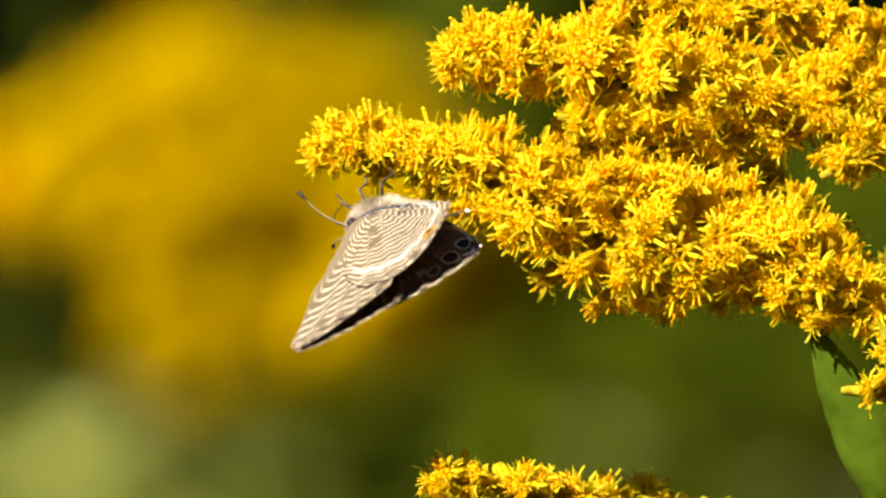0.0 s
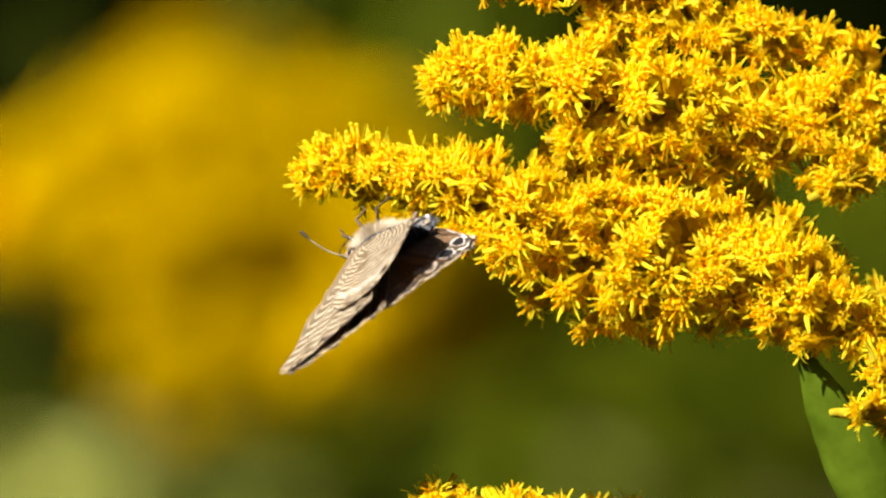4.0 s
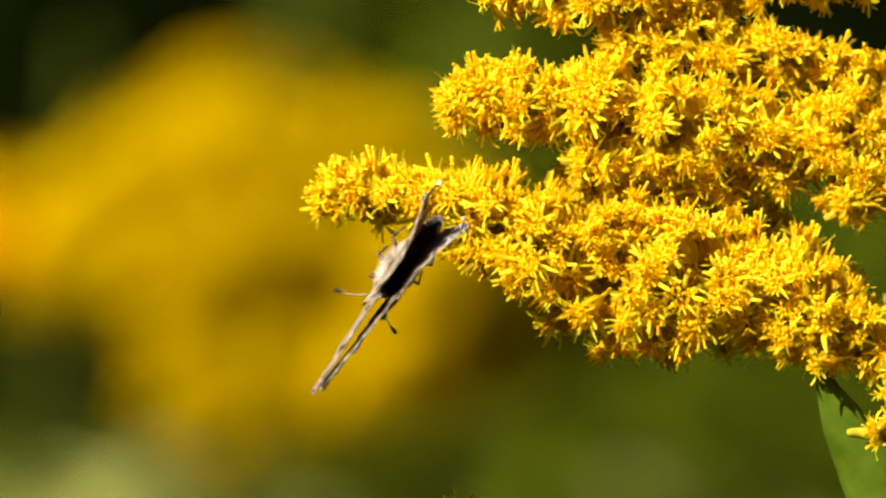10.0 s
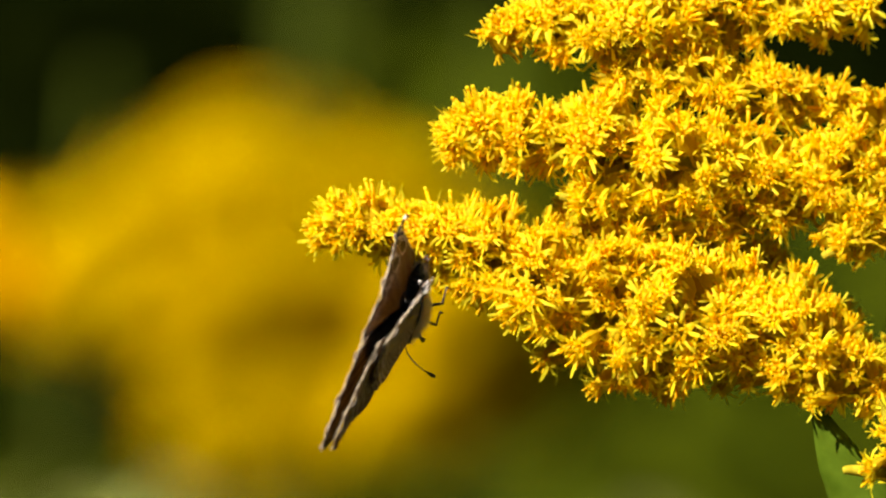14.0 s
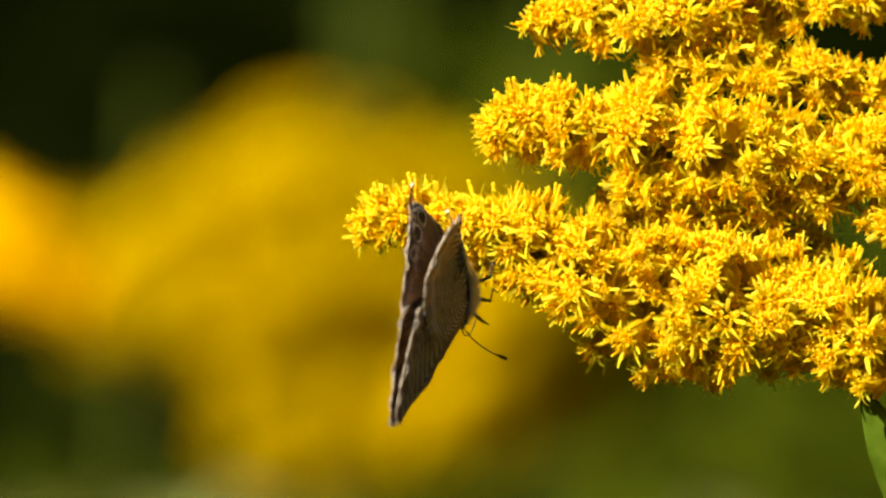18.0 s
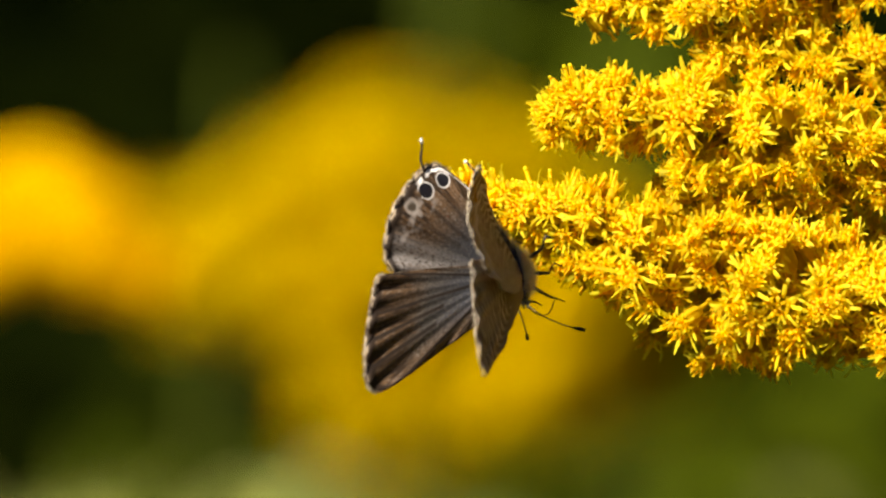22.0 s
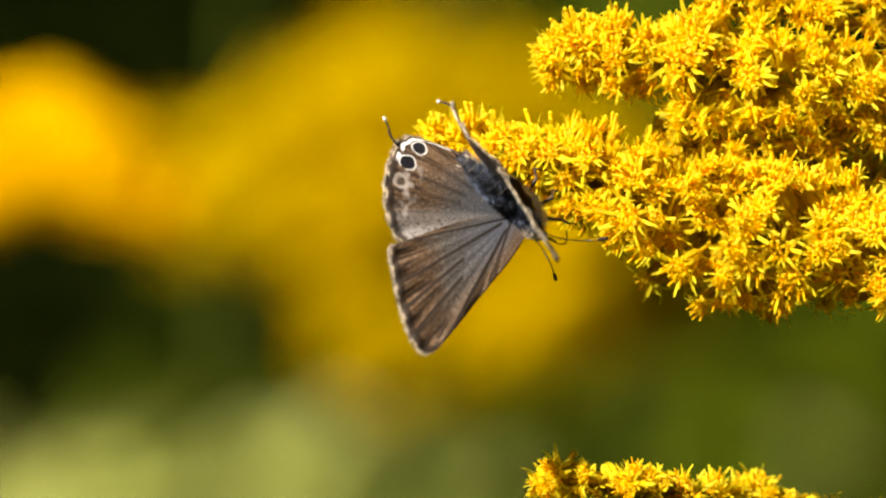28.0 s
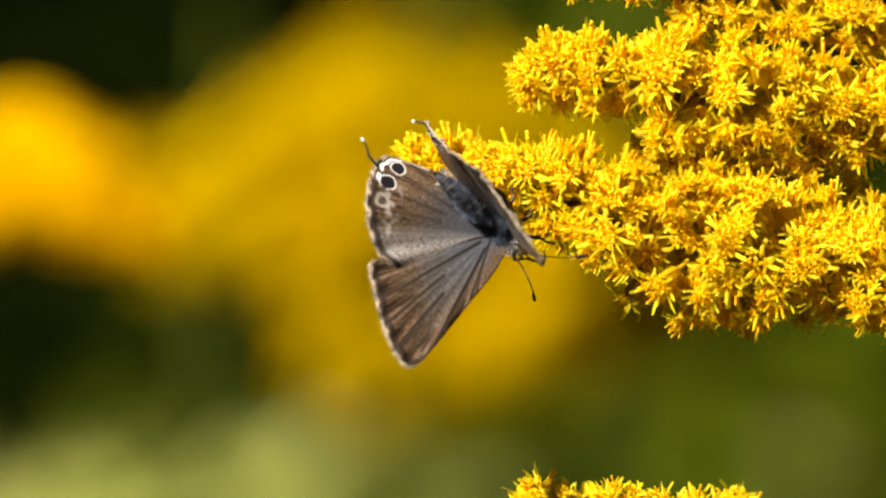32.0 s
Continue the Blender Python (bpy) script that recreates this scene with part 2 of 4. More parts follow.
def head_mesh(seed, kind):
    """One flower head of 4 to 6 mm, its axis along z: a cup of bracts, ray florets and disc florets."""
    rnd = random.Random(seed)
    s = Soup()
    tall = 2.6 if kind != "bud" else 2.2
    s.tube([Vector((0, 0, -1.7)), Vector((rnd.uniform(-0.2, 0.2), rnd.uniform(-0.2, 0.2), -0.8)), Vector((0, 0, 0))], [0.2, 0.18, 0.24], 5, 3, cap=False)
    rows = []
    for z, r in ((-0.2, 0.25), (0.3, 0.6), (1.2, 0.8), (tall, 0.72)):
        rows.append([Vector((r * math.cos(q), r * math.sin(q), z)) for q in (2 * math.pi * j / 8 for j in range(8))])
    s.grid(rows, 3, True)
    for j in range(7):
        q = 2 * math.pi * (j + rnd.uniform(-0.2, 0.2)) / 7
        d = Vector((math.cos(q), math.sin(q), 0))
        e = Vector((-d.y, d.x, 0))
        z0 = rnd.uniform(0.0, 0.7)
        s.grid([[d * 0.66 + Vector((0, 0, z0)) - e * 0.24, d * 0.66 + Vector((0, 0, z0)) + e * 0.24],
                [d * 0.9 + Vector((0, 0, z0 + 1.0)) - e * 0.2, d * 0.9 + Vector((0, 0, z0 + 1.0)) + e * 0.2],
                [d * 0.86 + Vector((0, 0, z0 + 1.7)) - e * 0.03, d * 0.86 + Vector((0, 0, z0 + 1.7)) + e * 0.03]], 3)
    if kind == "bud":
        for j in range(8):
            q = 2 * math.pi * j / 8 + rnd.uniform(-0.2, 0.2)
            ray_floret(s, rnd, q, 0.62, tall - 0.3, rnd.uniform(1.2, 1.7), 0.5, 0.15, -1.1)
        for j in range(4):
            q = 2 * math.pi * j / 4
            disc_floret(s, rnd, Vector((0.3 * math.cos(q), 0.3 * math.sin(q), tall - 0.4)), Vector((0, 0, 1)), 0.7, False)
    else:
        count = rnd.randint(11, 15)
        for j in range(count):
            q = 2 * math.pi * j / count + rnd.uniform(-0.25, 0.25)
            ray_floret(s, rnd, q, 0.6, tall - 0.25, rnd.uniform(1.4, 2.7), rnd.uniform(0.27, 0.42),
                       rnd.uniform(0.3, 1.2) if kind == "open" else rnd.uniform(0.1, 0.6), rnd.uniform(-0.6, 2.6))
        discs = rnd.randint(6, 9)
        for j in range(discs):
            q = 2 * math.pi * j / discs + rnd.uniform(-0.2, 0.2)
            r = 0.46 if j else 0.0
            way = Vector((math.cos(q) * r * 0.9, math.sin(q) * r * 0.9, 1)).normalized()
            disc_floret(s, rnd, Vector((math.cos(q) * r, math.sin(q) * r, tall - 0.5)), way, rnd.uniform(1.0, 1.5), rnd.random() < 0.85)
        if kind == "tall":
            for j in range(rnd.randint(1, 3)):
                q = rnd.uniform(0, 6.28)
                p = Vector((math.cos(q) * 0.5, math.sin(q) * 0.5, tall))
                t = p * 1.0 + Vector((math.cos(q) * 0.5, math.sin(q) * 0.5, rnd.uniform(1.6, 2.6)))
                s.tube([p, (p + t) / 2, t], [0.16, 0.17, 0.18], 6, 2)
                s.tube([t, t + (t - p).normalized() * 0.3], [0.23, 0.14], 6, 0)
    s.v = [v * MM for v in s.v]
    me = s.mesh("flower_head")
    for m in (RAY, DISC, ANTHER, BRACT):
        me.materials.append(m)
    me.polygons.foreach_set("use_smooth", [True] * len(me.polygons))
    return me


HEADS = {kind: [head_mesh(100 + 17 * i + len(kind), kind) for i in range(n)] for kind, n in (("open", 12), ("tall", 7), ("bud", 4))}


def flowering_branch(plant, line, rnd, gap, label, kinds):
    """A side branch with heads all round. line: (x, y, z, radius) in mm from the tip to the stem; gap: mm between heads."""
    curve = spline(line, 60)
    s = Soup()
    pts = [at(c) for c in curve]
    s.tube(pts[6:], [(0.3 + 0.45 * k / 60) * MM for k in range(6, 61)], 8)
    length = sum((pts[k + 1] - pts[k]).length for k in range(60)) / MM
    step = gap * 0.36
    count = int(length / step)
    turn, spots = rnd.uniform(0, 6), []
    for i in range(count):
        u = (i + 0.5) / count
        c = spline_at(curve, u)
        turn += 2.399963
        j = min(int(u * 60), 59)
        along = (pts[j] - pts[j + 1]).normalized()
        a = along.cross(Vector((0, 1, 0))).normalized()
        b = along.cross(a)
        thin = min(1.0, max(0.0, (4.6 - c[3]) / 3.4))
        # more heads to a ring where the plume is thick
        ring = max(1, round(2 * math.pi * max(c[3], 2.0) * 0.84 * step / (gap * gap)))
        for r in range(ring):
            q = turn + 2 * math.pi * r / ring + rnd.uniform(-0.3, 0.3)
            out = (a * math.cos(q) + b * math.sin(q)).normalized()
            size = rnd.uniform(0.68, 1.08) * (1 - 0.2 * thin)
            way = (out * (1 - 0.35 * thin) + along * (0.22 + 0.85 * thin + rnd.uniform(-0.3, 0.3)) + Vector((0, 0, 0.22))
                   + Vector((rnd.uniform(-0.35, 0.35), rnd.uniform(-0.35, 0.35), rnd.uniform(-0.35, 0.35)))).normalized()
            reach = c[3] * (0.97 - 0.62 * rnd.random() ** 1.6) - 4.5 * size * max(0.0, way.dot(out))
            base = at(c) + out * max(-0.6, reach) * MM - along * 3.8 * thin * MM
            spots.append((base, way, size))
    ob = link("flowering_branch", s.mesh("flowering_branch"), TWIG, plant, label)
    for base, way, size in spots:
        kind = rnd.choices(("open", "tall", "bud"), (1, 0, 0) if way.z < 0.15 else (kinds[0] * 0.5, kinds[1] * 1.5, kinds[2]) if way.z > 0.5 else kinds)[0]
        h = new("flower_head", rnd.choice(HEADS[kind]))
        h.parent = ob
        h.matrix_basis = Matrix.Translation(base) @ frame_of(way, rnd.uniform(0, 6.28)) @ Matrix.Scale(size, 4)
    return ob


def spline_at(curve, u):
    k = u * (len(curve) - 1)
    i = min(int(k), len(curve) - 2)
    return curve[i] * (1 - (k - i)) + curve[i + 1] * (k - i)


def leaf_blade(name, base, tip, bow, width, parent, material, label="", side=None, fold=0.25):
    """A lance-shaped leaf with a folded midrib and wavy edges."""
    s = Soup()
    base, tip = Vector(base), Vector(tip)
    mid = (base + tip) / 2 + Vector(bow)
    rows = []
    for k in range(25):
        u = k / 24
        p = base * (1 - u) ** 2 + 2 * mid * u * (1 - u) + tip * u * u
        d = (2 * (mid - base) * (1 - u) + 2 * (tip - mid) * u).normalized()
        sd = (Vector(side) - d * d.dot(Vector(side))).normalized()
        up = d.cross(sd)
        w = width / 2 * (math.sin(math.pi * min(1, u * 0.92 + 0.08)) ** 0.8)
        row = []
        for j in range(-4, 5):
            q = j / 4
            ripple = 0.04 * width * math.sin(k * 1.1 + j) * abs(q)
            row.append(p + sd * w * q * (1 + 0.02 * math.sin(k * 2.7)) + up * (fold * w * abs(q) + ripple + 0.03 * width * (1 - abs(q)) * math.cos(j * 1.5)))
        rows.append(row)
    s.grid(rows)
    ob = link(name, s.mesh(name), material, parent, label)
    thick = ob.modifiers.new("thick", "SOLIDIFY")
    thick.thickness = 0.0003
    return ob


def goldenrod_in_focus():
    plant = tagged(new("goldenrod"), "tall goldenrod plant with arching plumes of small yellow flowers", "goldenrod")
    rnd = random.Random(5)
    # stem from the ground, just beyond the plumes' roots
    s = Soup()
    stem = spline([(70, 6, -1200), (66, 5, -600), (62, 4, -60), (57, 4, -14), (52, 4, 12), (49, 5, 45), (47, 6, 70)], 40)
    s.tube([at(p) for p in stem], [(3.2 - 2.2 * k / 40) * MM for k in range(41)], 10)
    link("stem", s.mesh("stem"), TWIG, plant, "green stem")
    for line, gap, label, kinds in (
        (BRANCH_B, 2.25, "arching plume of open yellow flower heads", (6, 3, 0.3)),
        (BRANCH_A, 2.25, "arching plume of open yellow flower heads", (6, 3, 0.3)),
        (BRANCH_C, 2.3, "arching plume of open yellow flower heads", (7, 2, 0.5)),
        (BRANCH_H, 2.4, "plume of yellow flower heads between two others", (6, 2, 0.3)),
        (BRANCH_G, 2.5, "plume of yellow flower heads farther back", (6, 2, 0.3)),
        (BRANCH_K, 2.5, "thin plume of yellow flower heads farther back", (6, 2, 1)),
        (BRANCH_Q, 2.3, "short drooping spray of yellow flower heads", (6, 1, 0)),
        (BRANCH_N, 2.4, "short drooping spray of yellow flower heads", (6, 1, 0)),
        (BRANCH_E, 2.4, "plume of half-open yellow flower heads", (5, 0, 4)),
        (BRANCH_D, 2.6, "short spray of bright yellow flower heads", (4, 1, 3)),
        (BRANCH_F, 3.3, "small blurred spray of orange-yellow flower heads", (4, 1, 1))):
        flowering_branch(plant, line, rnd, gap, label, kinds)
    leaf_blade("leaf", at(LEAF_BASE), at(LEAF_TIP), (-0.001, -0.001, -0.001), 0.0066, plant, LEAF, "long green leaf", side=(0.8, -0.3, 0.5), fold=0.4)
    return plant


LEAF_BASE, LEAF_TIP = (53.0, 5, -34.6), (38.4, -2, -10.4)
BRANCH_B = [(-6.9, 1.0, 4.5, 0.7), (-5.3, 1.0, 4.2, 2.4), (-0.8, 1.0, 4.0, 3.4), (4.2, 1.0, 3.3, 4.0), (9.2, 0.5, 2.3, 5.3), (14.2, 0.0, 0.2, 6.5), (19.7, 0.0, -2.3, 8.8), (24.7, 0.0, -3.4, 8.7), (29.7, 0.0, -3.3, 8.1), (33.7, 0.0, -3.7, 7.4), (37.7, -1.5, -6.0, 6.6), (41.6, -2.5, -7.9, 4.8), (48.7, -1.0, -9.5, 3.5)]
BRANCH_A = [(4.0, 0.0, 11.6, 0.8), (5.2, 0.0, 11.9, 2.2), (7.4, 0.0, 12.3, 3.4), (11.4, 0.0, 12.7, 4.3), (16.4, 0.0, 12.2, 5.3), (21.3, 0.0, 11.4, 6.4), (26.3, 0.0, 10.6, 6.4), (31.4, 1.0, 9.5, 5.6), (36.4, 2.0, 9.6, 5.6), (41.4, 3.0, 8.7, 6.9), (48.4, 4.0, 8.9, 6.0)]
BRANCH_C = [(9.0, 1.0, 23.5, 0.7), (9.8, 1.0, 22.8, 1.8), (14.0, 1.0, 22.3, 3.5), (19.0, 1.0, 22.0, 4.2), (24.0, 2.0, 22.6, 4.7), (29.0, 3.0, 23.6, 4.5), (34.0, 4.0, 24.2, 4.2), (43.5, 5.0, 24.2, 4.0)]
BRANCH_H = [(18.0, 1.0, 18.0, 0.8), (19.5, 1.0, 18.0, 2.0), (23.0, 2.0, 18.0, 2.8), (28.0, 2.0, 17.6, 3.1), (33.0, 3.0, 17.4, 3.3), (37.5, 4.0, 15.9, 3.0), (43.5, 5.0, 15.0, 2.5)]
BRANCH_Q = [(15.4, -1.0, 7.2, 0.4), (16.5, -1.0, 7.1, 1.2), (19.5, -1.0, 6.8, 1.7), (24.0, 0.0, 6.1, 2.0), (30.4, 0.0, 5.6, 2.2), (36.5, 2.0, 6.3, 2.5)]
BRANCH_K = [(13.5, 4.0, 5.5, 0.5), (15.4, 4.0, 5.4, 1.7), (18.6, 4.0, 4.9, 2.6), (22.6, 4.0, 4.2, 3.1), (27.6, 4.0, 3.1, 3.1), (36.8, 5.0, -0.9, 2.5)]
BRANCH_G = [(25.2, 7.0, 2.8, 0.8), (27.2, 7.0, 2.5, 2.2), (31.3, 8.0, 1.9, 3.2), (34.9, 9.0, 0.8, 3.2), (39.0, 9.0, -2.8, 3.0), (49.0, 6.0, -8.0, 2.5)]
BRANCH_E = [(3.9, -4.0, -26.2, 0.5), (4.7, -4.0, -25.9, 1.3), (6.9, -4.0, -25.0, 2.0), (11.4, -4.0, -25.2, 2.1), (15.3, -3.0, -25.3, 2.0), (18.9, 0.0, -26.1, 1.8), (22.0, 5.0, -26.6, 1.9), (25.0, 8.0, -26.4, 2.3), (29.1, 8.0, -27.9, 2.5), (37.7, 10.0, -30.0, 3.0), (52.6, 5.0, -33.4, 2.5)]
BRANCH_D = [(44.1, -6.0, -9.6, 0.6), (44.8, -6.0, -10.5, 1.5), (45.5, -5.0, -12.7, 1.7), (48.9, 0.0, -16.4, 1.7)]
BRANCH_F = [(41.0, -7.0, -16.2, 0.4), (41.8, -7.0, -16.1, 0.9), (44.0, -6.0, -16.3, 1.2), (49.0, 0.0, -17.4, 1.4)]
BRANCH_N = [(38.8, -1.0, 2.3, 0.4), (39.9, -1.0, 2.9, 1.5), (42.4, 0.0, 3.8, 2.2), (46.5, 2.0, 5.4, 2.5)]


# ---- the butterfly ----
FORE = [(2.2, 0.1), (3.2, 2.9), (4.25, 6.8), (5.4, 11.0), (6.2, 14.2), (6.45, 15.8), (5.9, 16.6), (4.6, 16.75), (2.3, 16.0), (-0.4, 14.7), (-2.4, 13.5), (-3.2, 12.75), (-3.05, 11.2), (-2.4, 7.3), (-1.5, 2.9), (-0.92, 0.2)]
HIND = [(0.60, 0.19), (1.75, 2.90), (1.75, 6.80), (1.00, 10.00), (-0.80, 11.80), (-2.85, 12.24), (-5.11, 11.68), (-7.00, 10.34), (-8.44, 8.70), (-9.21, 7.35), (-9.22, 6.10), (-8.10, 4.30), (-5.90, 2.20), (-2.95, 0.90), (-1.00, 0.21)]
SPOTS = ((-7.24, 7.97), (-8.1, 6.1))


def wing_uv(n):
    """Across the wing, from front to back edge, and out from the root, both 0 to 1."""
    uv = n.tree.nodes.new("ShaderNodeUVMap")
    uv.uv_map = "wing"
    sep = n.add("SeparateXYZ", Vector=uv.outputs[0])
    return sep.outputs[0], sep.outputs[1]


def vein_lines(n, across, out, places, width, reach):
    """Thin dark veins that fan out from the root; places across the wing, width and reach in mm."""
    near = 9.0
    for a, start in places:
        d = n.math("MULTIPLY", n.math("ABSOLUTE", n.math("SUBTRACT", across, a)), n.math("MULTIPLY", out, reach))
        d = n.math("ADD", d, n.math("MULTIPLY", n.step(out, start, start - 0.08), 9.0))
        near = n.math("MINIMUM", d, near)
    return n.step(near, width, width * 0.35)


def distance_to(n, x, y, spot):
    dx = n.math("SUBTRACT", x, spot[0] * MM)
    dy = n.math("SUBTRACT", y, spot[1] * MM)
    return n.math("SQRT", n.math("ADD", n.math("MULTIPLY", dx, dx), n.math("MULTIPLY", dy, dy)))


FORE_VEINS = ((0.14, 0.05), (0.25, 0.1), (0.4, 0.5), (0.52, 0.45), (0.64, 0.1), (0.87, 0.05))
HIND_VEINS = ((0.17, 0.3), (0.3, 0.1), (0.4, 0.45), (0.52, 0.42), (0.62, 0.4), (0.74, 0.1), (0.88, 0.1))


def upper_paint(name, hind):
    n = Nodes(name)
    _, x, y, _ = n.place()
    y = n.math("ABSOLUTE", y)
    across, out = wing_uv(n)
    combine = n.add("CombineXYZ", X=n.math("MULTIPLY", across, 46.0), Y=n.math("MULTIPLY", out, 3.5))
    streak = n.noise(1.0, 3.0, combine.outputs[0])
    fine = n.add("CombineXYZ", X=n.math("MULTIPLY", across, 120.0), Y=n.math("MULTIPLY", out, 34.0))
    scales = n.noise(1.0, 2.0, fine.outputs[0])
    speckle = n.noise(5200.0, 2.0)
    blotch = n.noise(330.0, 3.0)
    edge = n.math("ADD", out, n.math("MULTIPLY", blotch, 0.45))
    c = n.mix(n.step(edge, 0.6 if hind else 0.72, 1.0 if hind else 1.08), (0.085, 0.077, 0.069), (0.14, 0.074, 0.03))
    if not hind:
        c = n.mix(n.math("MULTIPLY", n.step(across, 0.45, 0.2), 0.7), c, (0.12, 0.07, 0.036))
    c = n.mix(n.math("MULTIPLY", n.step(scales, 0.48, 0.66), 0.5), c, (0.22, 0.19, 0.16))
    c = n.mix(n.math("MULTIPLY", n.step(scales, 0.5, 0.34), 0.7), c, (0.03, 0.028, 0.024))
    c = n.mix(n.math("MULTIPLY", n.step(n.math("ADD", out, n.math("MULTIPLY", streak, 0.35)), 0.85, 0.2), 0.75), c, (0.085, 0.105, 0.15))
    c = n.mix(n.math("MULTIPLY", n.step(speckle, 0.56, 0.7), 0.4), c, (0.34, 0.31, 0.28))
    c = n.mix(n.math("MULTIPLY", n.step(speckle, 0.44, 0.32), 0.4), c, (0.02, 0.018, 0.016))
    dark = n.math("MULTIPLY", n.step(streak, 0.47, 0.56), n.step(edge, 0.8, 1.02))
    c = n.mix(n.math("MULTIPLY", dark, 0.85), c, (0.02, 0.013, 0.009))
    veins = vein_lines(n, across, out, HIND_VEINS if hind else FORE_VEINS, 0.19, 13.0 if hind else 15.0)
    c = n.mix(n.math("MULTIPLY", veins, 0.95 if not hind else 0.5), c, (0.02, 0.015, 0.012))
    if hind:
        row = n.step(n.math("ABSOLUTE", n.math("SUBTRACT", out, n.math("ADD", 0.77, n.math("MULTIPLY", blotch, 0.12)))), 0.09, 0.02)
        pale = n.math("MULTIPLY", row, n.step(n.noise(900.0, 3.0), 0.47, 0.6))
        c = n.mix(n.math("MULTIPLY", n.math("MULTIPLY", pale, 0.7), n.math("MULTIPLY", n.step(across, 0.24, 0.34), n.step(across, 0.74, 0.62))), c, (0.42, 0.37, 0.33))
        c = n.mix(n.math("MULTIPLY", n.step(n.math("ADD", across, n.math("MULTIPLY", scales, 0.16)), 0.56, 0.38), n.math("MULTIPLY", n.step(scales, 0.32, 0.6), 0.85)), c, (0.46, 0.44, 0.43))
    c = n.mix(n.math("MULTIPLY", n.math("MULTIPLY", n.step(out, 0.925, 0.945), n.step(out, 1.0, 0.985)), 0.9), c, (0.022, 0.015, 0.011))
    c = n.mix(n.math("MULTIPLY", n.step(out, 0.982, 0.99), n.step(n.noise(1700.0, 1.0), 0.38, 0.5)), c, (0.3, 0.24, 0.17))
    if hind:
        d = n.math("ADD", distance_to(n, x, y, (-5.9, 9.5)), n.math("MULTIPLY", n.math("SUBTRACT", n.noise(1500.0, 2.0), 0.5), 0.6 * MM))
        c = n.mix(n.math("MULTIPLY", n.step(d, 0.75 * MM, 0.62 * MM), 0.6), c, (0.42, 0.38, 0.34))
        c = n.mix(n.step(d, 0.48 * MM, 0.3 * MM), c, (0.07, 0.055, 0.04))
        for spot, r, rim in zip(SPOTS, (0.7, 0.58), (0.12, 0.12)):
            d = n.math("ADD", distance_to(n, x, y, spot), n.math("MULTIPLY", n.math("SUBTRACT", n.noise(1500.0, 2.0), 0.5), 0.3 * MM))
            c = n.mix(n.math("MULTIPLY", n.step(d, (r + rim) * MM, (r + rim - 0.08) * MM), n.step(n.noise(1300.0, 1.0), 0.28, 0.42)), c, (0.8, 0.79, 0.76))
            c = n.mix(n.step(d, (r + 0.04) * MM, (r - 0.06) * MM), c, (0.008, 0.008, 0.012))
        bar = n.math("MULTIPLY", n.step(n.math("ABSOLUTE", n.math("SUBTRACT", out, 0.955)), 0.017, 0.009), n.math("MULTIPLY", n.step(across, 0.66, 0.7), n.step(across, 0.95, 0.9)))
        c = n.mix(n.math("MULTIPLY", bar, n.step(n.noise(900.0, 1.0), 0.3, 0.45)), c, (0.8, 0.79, 0.76))
    return n.finish(c, 0.55, 0.12, tint=n.mix(0.5, n.mix(1.0, c, (1.9, 1.3, 0.55), "MULTIPLY"), (0.4, 0.23, 0.06)), bump=scales, depth=0.4, spec=0.2)


